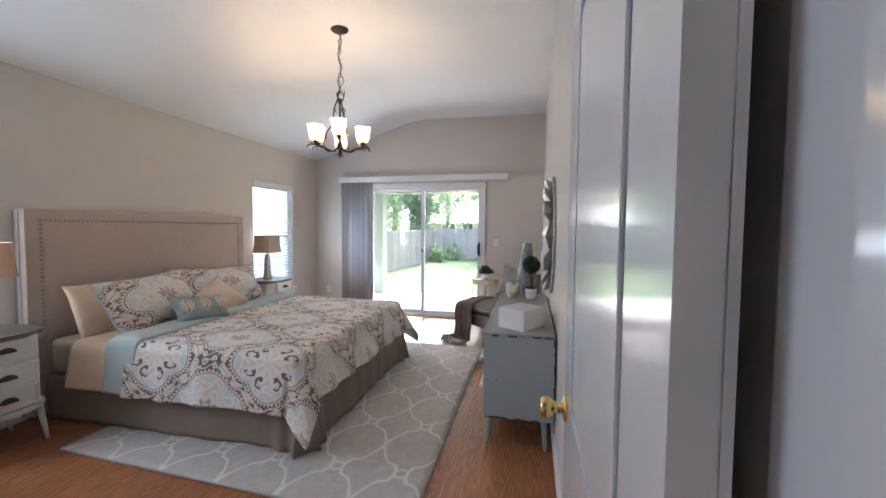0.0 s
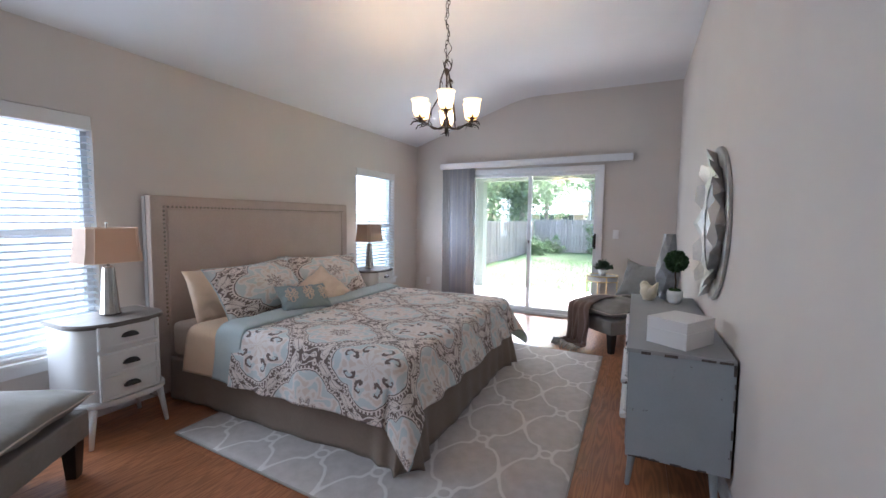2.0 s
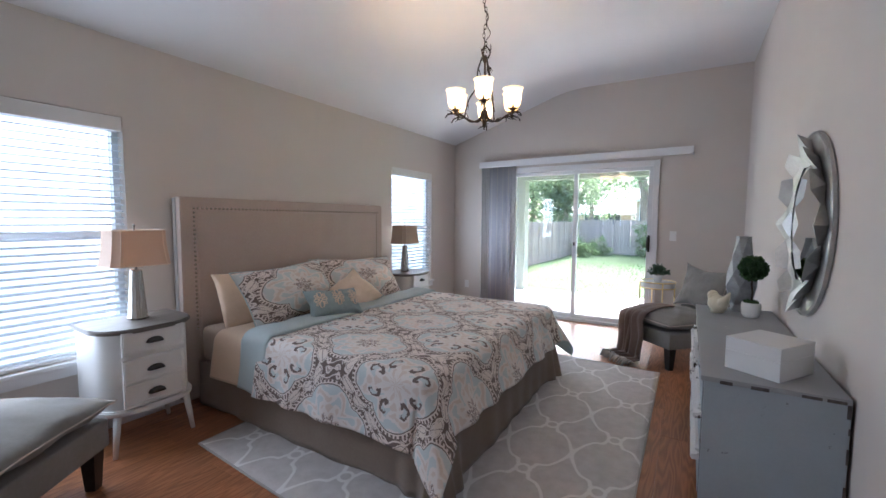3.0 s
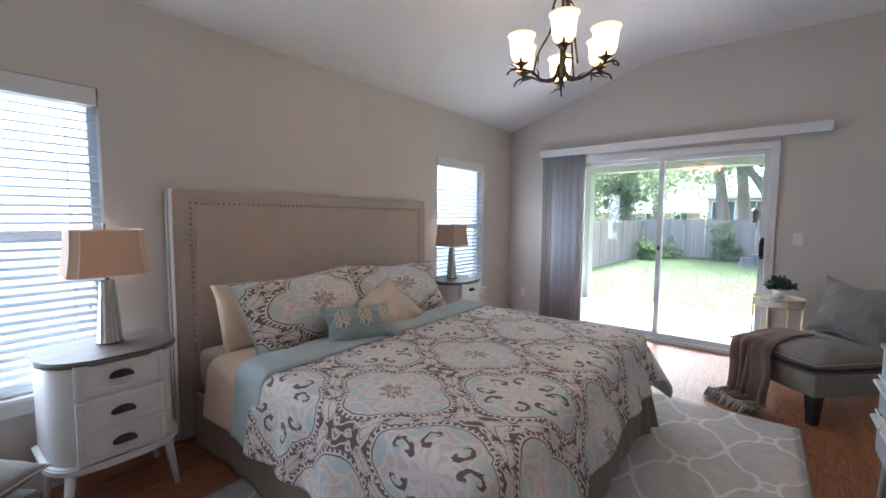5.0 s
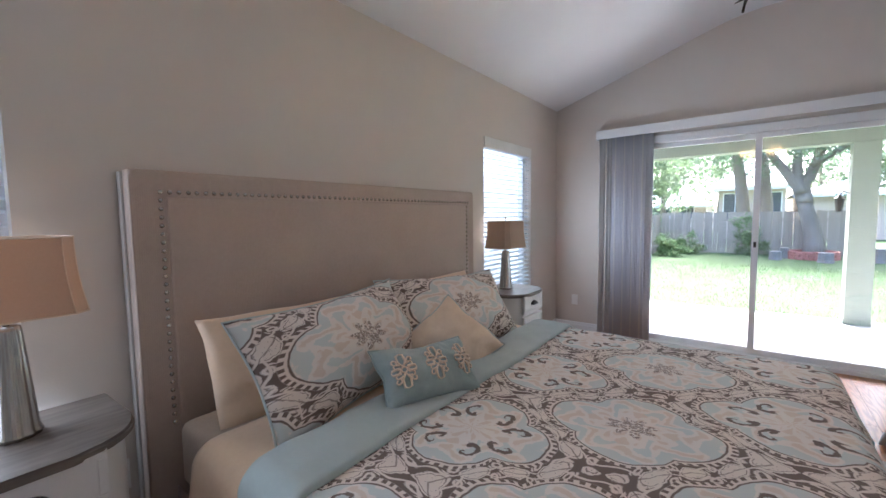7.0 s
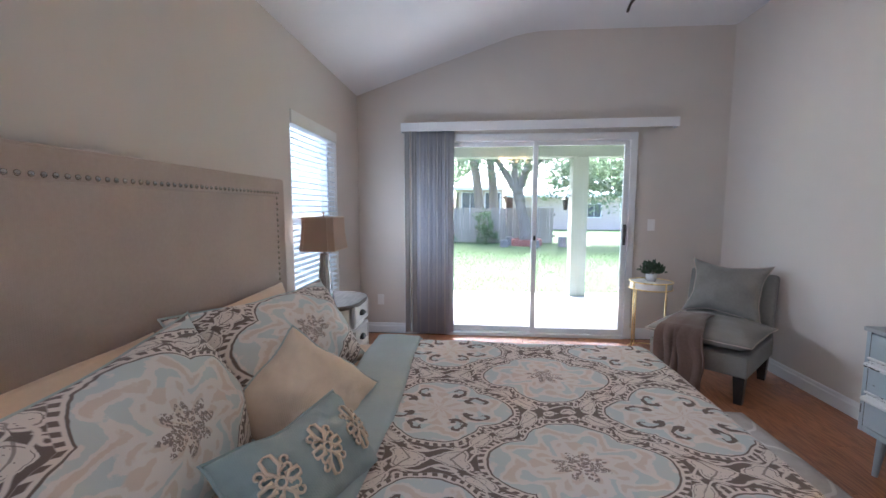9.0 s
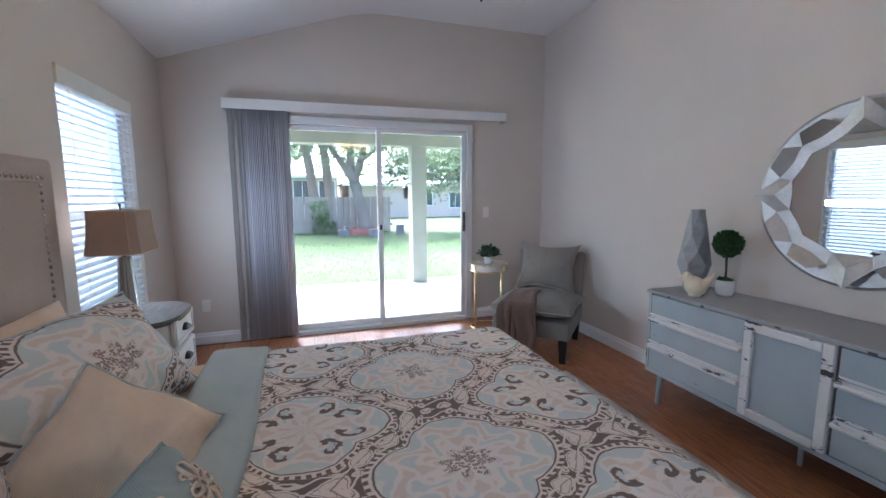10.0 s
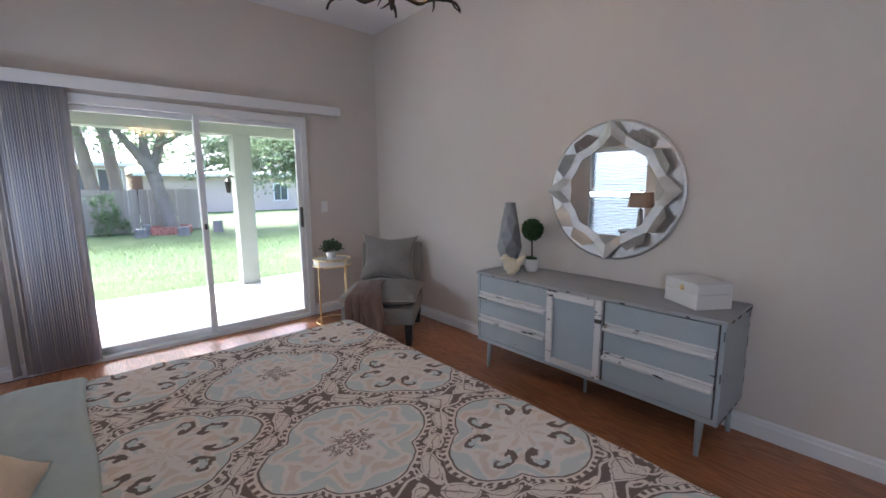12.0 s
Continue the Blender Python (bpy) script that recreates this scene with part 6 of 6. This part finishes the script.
make_tree("slim oak behind the back fence", (-2.1, 22.4, -0.2), [([(0, 0, 0), (-0.2, 0, 1.8), (-0.55, 0, 4.2), (-0.9, 0, 6.5)], 0.26, 0.15)], [((-0.6, 0, 6.5), (2.6, 2.0, 1.4), 1.0)], 5000, 0.10, 5, M_CROWN)
make_tree("slim oak behind the back fence", (-1.55, 22.4, -0.2), [([(0, 0, 0), (-0.05, 0, 2.0), (-0.25, 0, 4.2), (-0.4, 0, 6.5)], 0.26, 0.15)], [((0.2, 0, 6.8), (2.6, 2.0, 1.4), 1.0)], 5000, 0.10, 6, M_CROWN)
make_tree("spreading oak hanging over the open side of the yard", (7.5, 19.0, -0.2), [([(0, 0, 0), (-0.2, 0, 2.0), (-1.4, 0, 3.4), (-2.6, 0, 3.6)], 0.3, 0.08)], [((-3.0, 0, 3.05), (1.9, 1.6, 1.15), 0.65), ((-1.0, 0, 4.6), (2.4, 2.0, 1.2), 0.35)], 14000, 0.085, 7, M_CROWN)
for i, (x, y, h) in enumerate(((-9.5, 27, 6.5), (-7.0, 33, 8.0), (-12.5, 36, 8.5), (-4.2, 40, 8.5), (-14.5, 24, 7.0), (-6.5, 23.5, 5.0), (2.0, 46, 9.0), (10.0, 45, 8.0), (16.0, 38, 8.0))):
    make_tree("leafy tree beyond the fence", (x, y, -0.2), [([(0, 0, 0), (0.1, 0, h * 0.4), (0.0, 0.1, h * 0.9)], 0.22, 0.07)], [((0, 0, h * 0.66), (h * 0.36, h * 0.36, h * 0.34), 1.0)], 4000, 0.14, 20 + i, M_CROWN)
for i, (x, y, s) in enumerate(((-3.9, 19.2, 0.9), (-2.05, 19.6, 0.75), (-4.35, 18.0, 0.8))):
    make_tree("leafy green shrub in front of the fence", (x, y, -0.18), [([(0, 0, 0), (0.05, 0, s * 0.5), (0.1, 0, s)], 0.03, 0.01)], [((0, 0, s * (0.45 if i != 1 else 0.9)), (s * 0.6, s * 0.45, s * (0.5 if i != 1 else 1.0)), 1.0)], 800, 0.06, 40 + i, M_SHRUB, "shrub", "shrub")

# brick ring and stumps round the oak
ring = thing("brick_ring", "low ring of red bricks round the oak", "planter", (-0.42, 19.1, -0.17))
bm = boxes((-0.10, 0.10, -0.05, 0.05, 0, 0.085), bevel=0.008)
me = mesh_of(bm, M_BRICK, False, "brick")
for row in range(3):
    for k in range(18):
        a = 2 * math.pi * (k + 0.5 * (row % 2)) / 18
        b = new("brick", me)
        b.parent = ring
        b.matrix_basis = pose(0.62 * math.cos(a), 0.62 * math.sin(a), row * 0.09, 0, 0, math.degrees(a) + 90 + random.uniform(-4, 4))
for x, y, h, r in ((-1.35, 18.2, 0.28, 0.16), (-1.1, 18.9, 0.36, 0.13), (-0.2, 17.9, 0.3, 0.18), (0.95, 18.4, 0.42, 0.17)):
    s = part("tree_stump", lathe(bmesh.new(), [(r * 1.15, 0), (r, h * 0.3), (r * 0.97, h), (r * 0.8, h + 0.015), (0.0, h + 0.01)], 14), M_STUMP)
    s.location = (x, y, -0.18)
    tagged(s, "pale weathered tree stump on the lawn", "stump", group="stumps")


# neighbouring houses
def make_house(label, x0, x1, y0, y1, eave, ridge, windows, wall):
    h = thing("house", label, "house", ((x0 + x1) / 2, (y0 + y1) / 2, -0.3))
    w, d = (x1 - x0) / 2, (y1 - y0) / 2
    part("wall", boxes((-w, w, -d, d, 0, eave)), wall, h)
    bm = bmesh.new()
    e = 0.5
    a = [bm.verts.new(p) for p in ((-w - e, -d - e, eave), (w + e, -d - e, eave), (w + e, d + e, eave), (-w - e, d + e, eave))]
    k = min(w, d) * 0.9
    b = [bm.verts.new((-w + k, 0, ridge)), bm.verts.new((w - k, 0, ridge))]
    for f in ((a[0], a[1], b[1], b[0]), (a[1], a[2], b[1]), (a[2], a[3], b[0], b[1]), (a[3], a[0], b[0]), (a[3], a[2], a[1], a[0])):
        bm.faces.new(f)
    part("roof", bm, M_ROOF, h, "pale grey shingle roof")
    part("fascia", boxes((-w - e, w + e, -d - e - 0.03, -d - e, eave - 0.16, eave + 0.03)), M_TRIM, h)
    for x, z, ww, hh in windows:
        win = part("window", boxes((x - ww / 2 - 0.06, x + ww / 2 + 0.06, -d - 0.05, -d - 0.001, z - hh / 2 - 0.06, z + hh / 2 + 0.06)), M_TRIM, h)
        part("pane", boxes((x - ww / 2, x - 0.02, -d - 0.06, -d - 0.051, z - hh / 2, z + hh / 2), (x + 0.02, x + ww / 2, -d - 0.06, -d - 0.051, z - hh / 2, z + hh / 2)), M_WINDOWDARK, win)
    return h


make_house("neighbouring house with a pale hipped roof", -3.7, -0.6, 31.5, 40, 3.1, 5.2, [(-0.75, 2.0, 1.1, 1.5), (0.85, 2.0, 1.0, 1.5)], M_PINKSTUCCO)
make_house("long pale stucco neighbouring house", 0.2, 20.0, 32, 42, 2.6, 4.4, [(-4.2, 1.5, 0.9, 0.9), (-1.9, 1.4, 0.9, 1.1)], M_PINKSTUCCO)
make_house("far neighbouring house with a white roof", -14.0, -5.2, 42, 50, 2.3, 4.3, [(1.0, 1.7, 1.4, 0.9), (3.0, 1.7, 1.0, 0.9)], M_PINKSTUCCO)

# ---- floor planks, last ----
PW, PL = 0.193, 1.28
bm = boxes((-PW / 2 + 0.0006, PW / 2 - 0.0006, -PL / 2 + 0.0006, PL / 2 - 0.0006, -0.0118, 0.0), bevel=0.0006)
full = mesh_of(bm, M_OAK, False, "plank")
ix = 0
x = XL
while x < XR - 0.01:
    w = min(PW, XR - x)
    y = YN - 0.12 - (ix * 0.43) % PL
    while y < YB:
        a, b = max(y, YN - 0.12), min(y + PL, YB - 0.036)
        if b - a > 0.02:
            whole = abs(b - a - PL) < 1e-6 and abs(w - PW) < 1e-6
            if whole:
                p = new("plank", full)
                p.location = (x + PW / 2, y + PL / 2, 0)
            else:
                bm = boxes((-w / 2 + 0.0006, w / 2 - 0.0006, -(b - a) / 2 + 0.0006, (b - a) / 2 - 0.0006, -0.0118, 0.0), bevel=0.0006)
                p = new("plank", mesh_of(bm, M_OAK, False, "plank"))
                p.location = (x + w / 2, (a + b) / 2, 0)
            p.parent = floor
        y += PL
    x += PW
    ix += 1
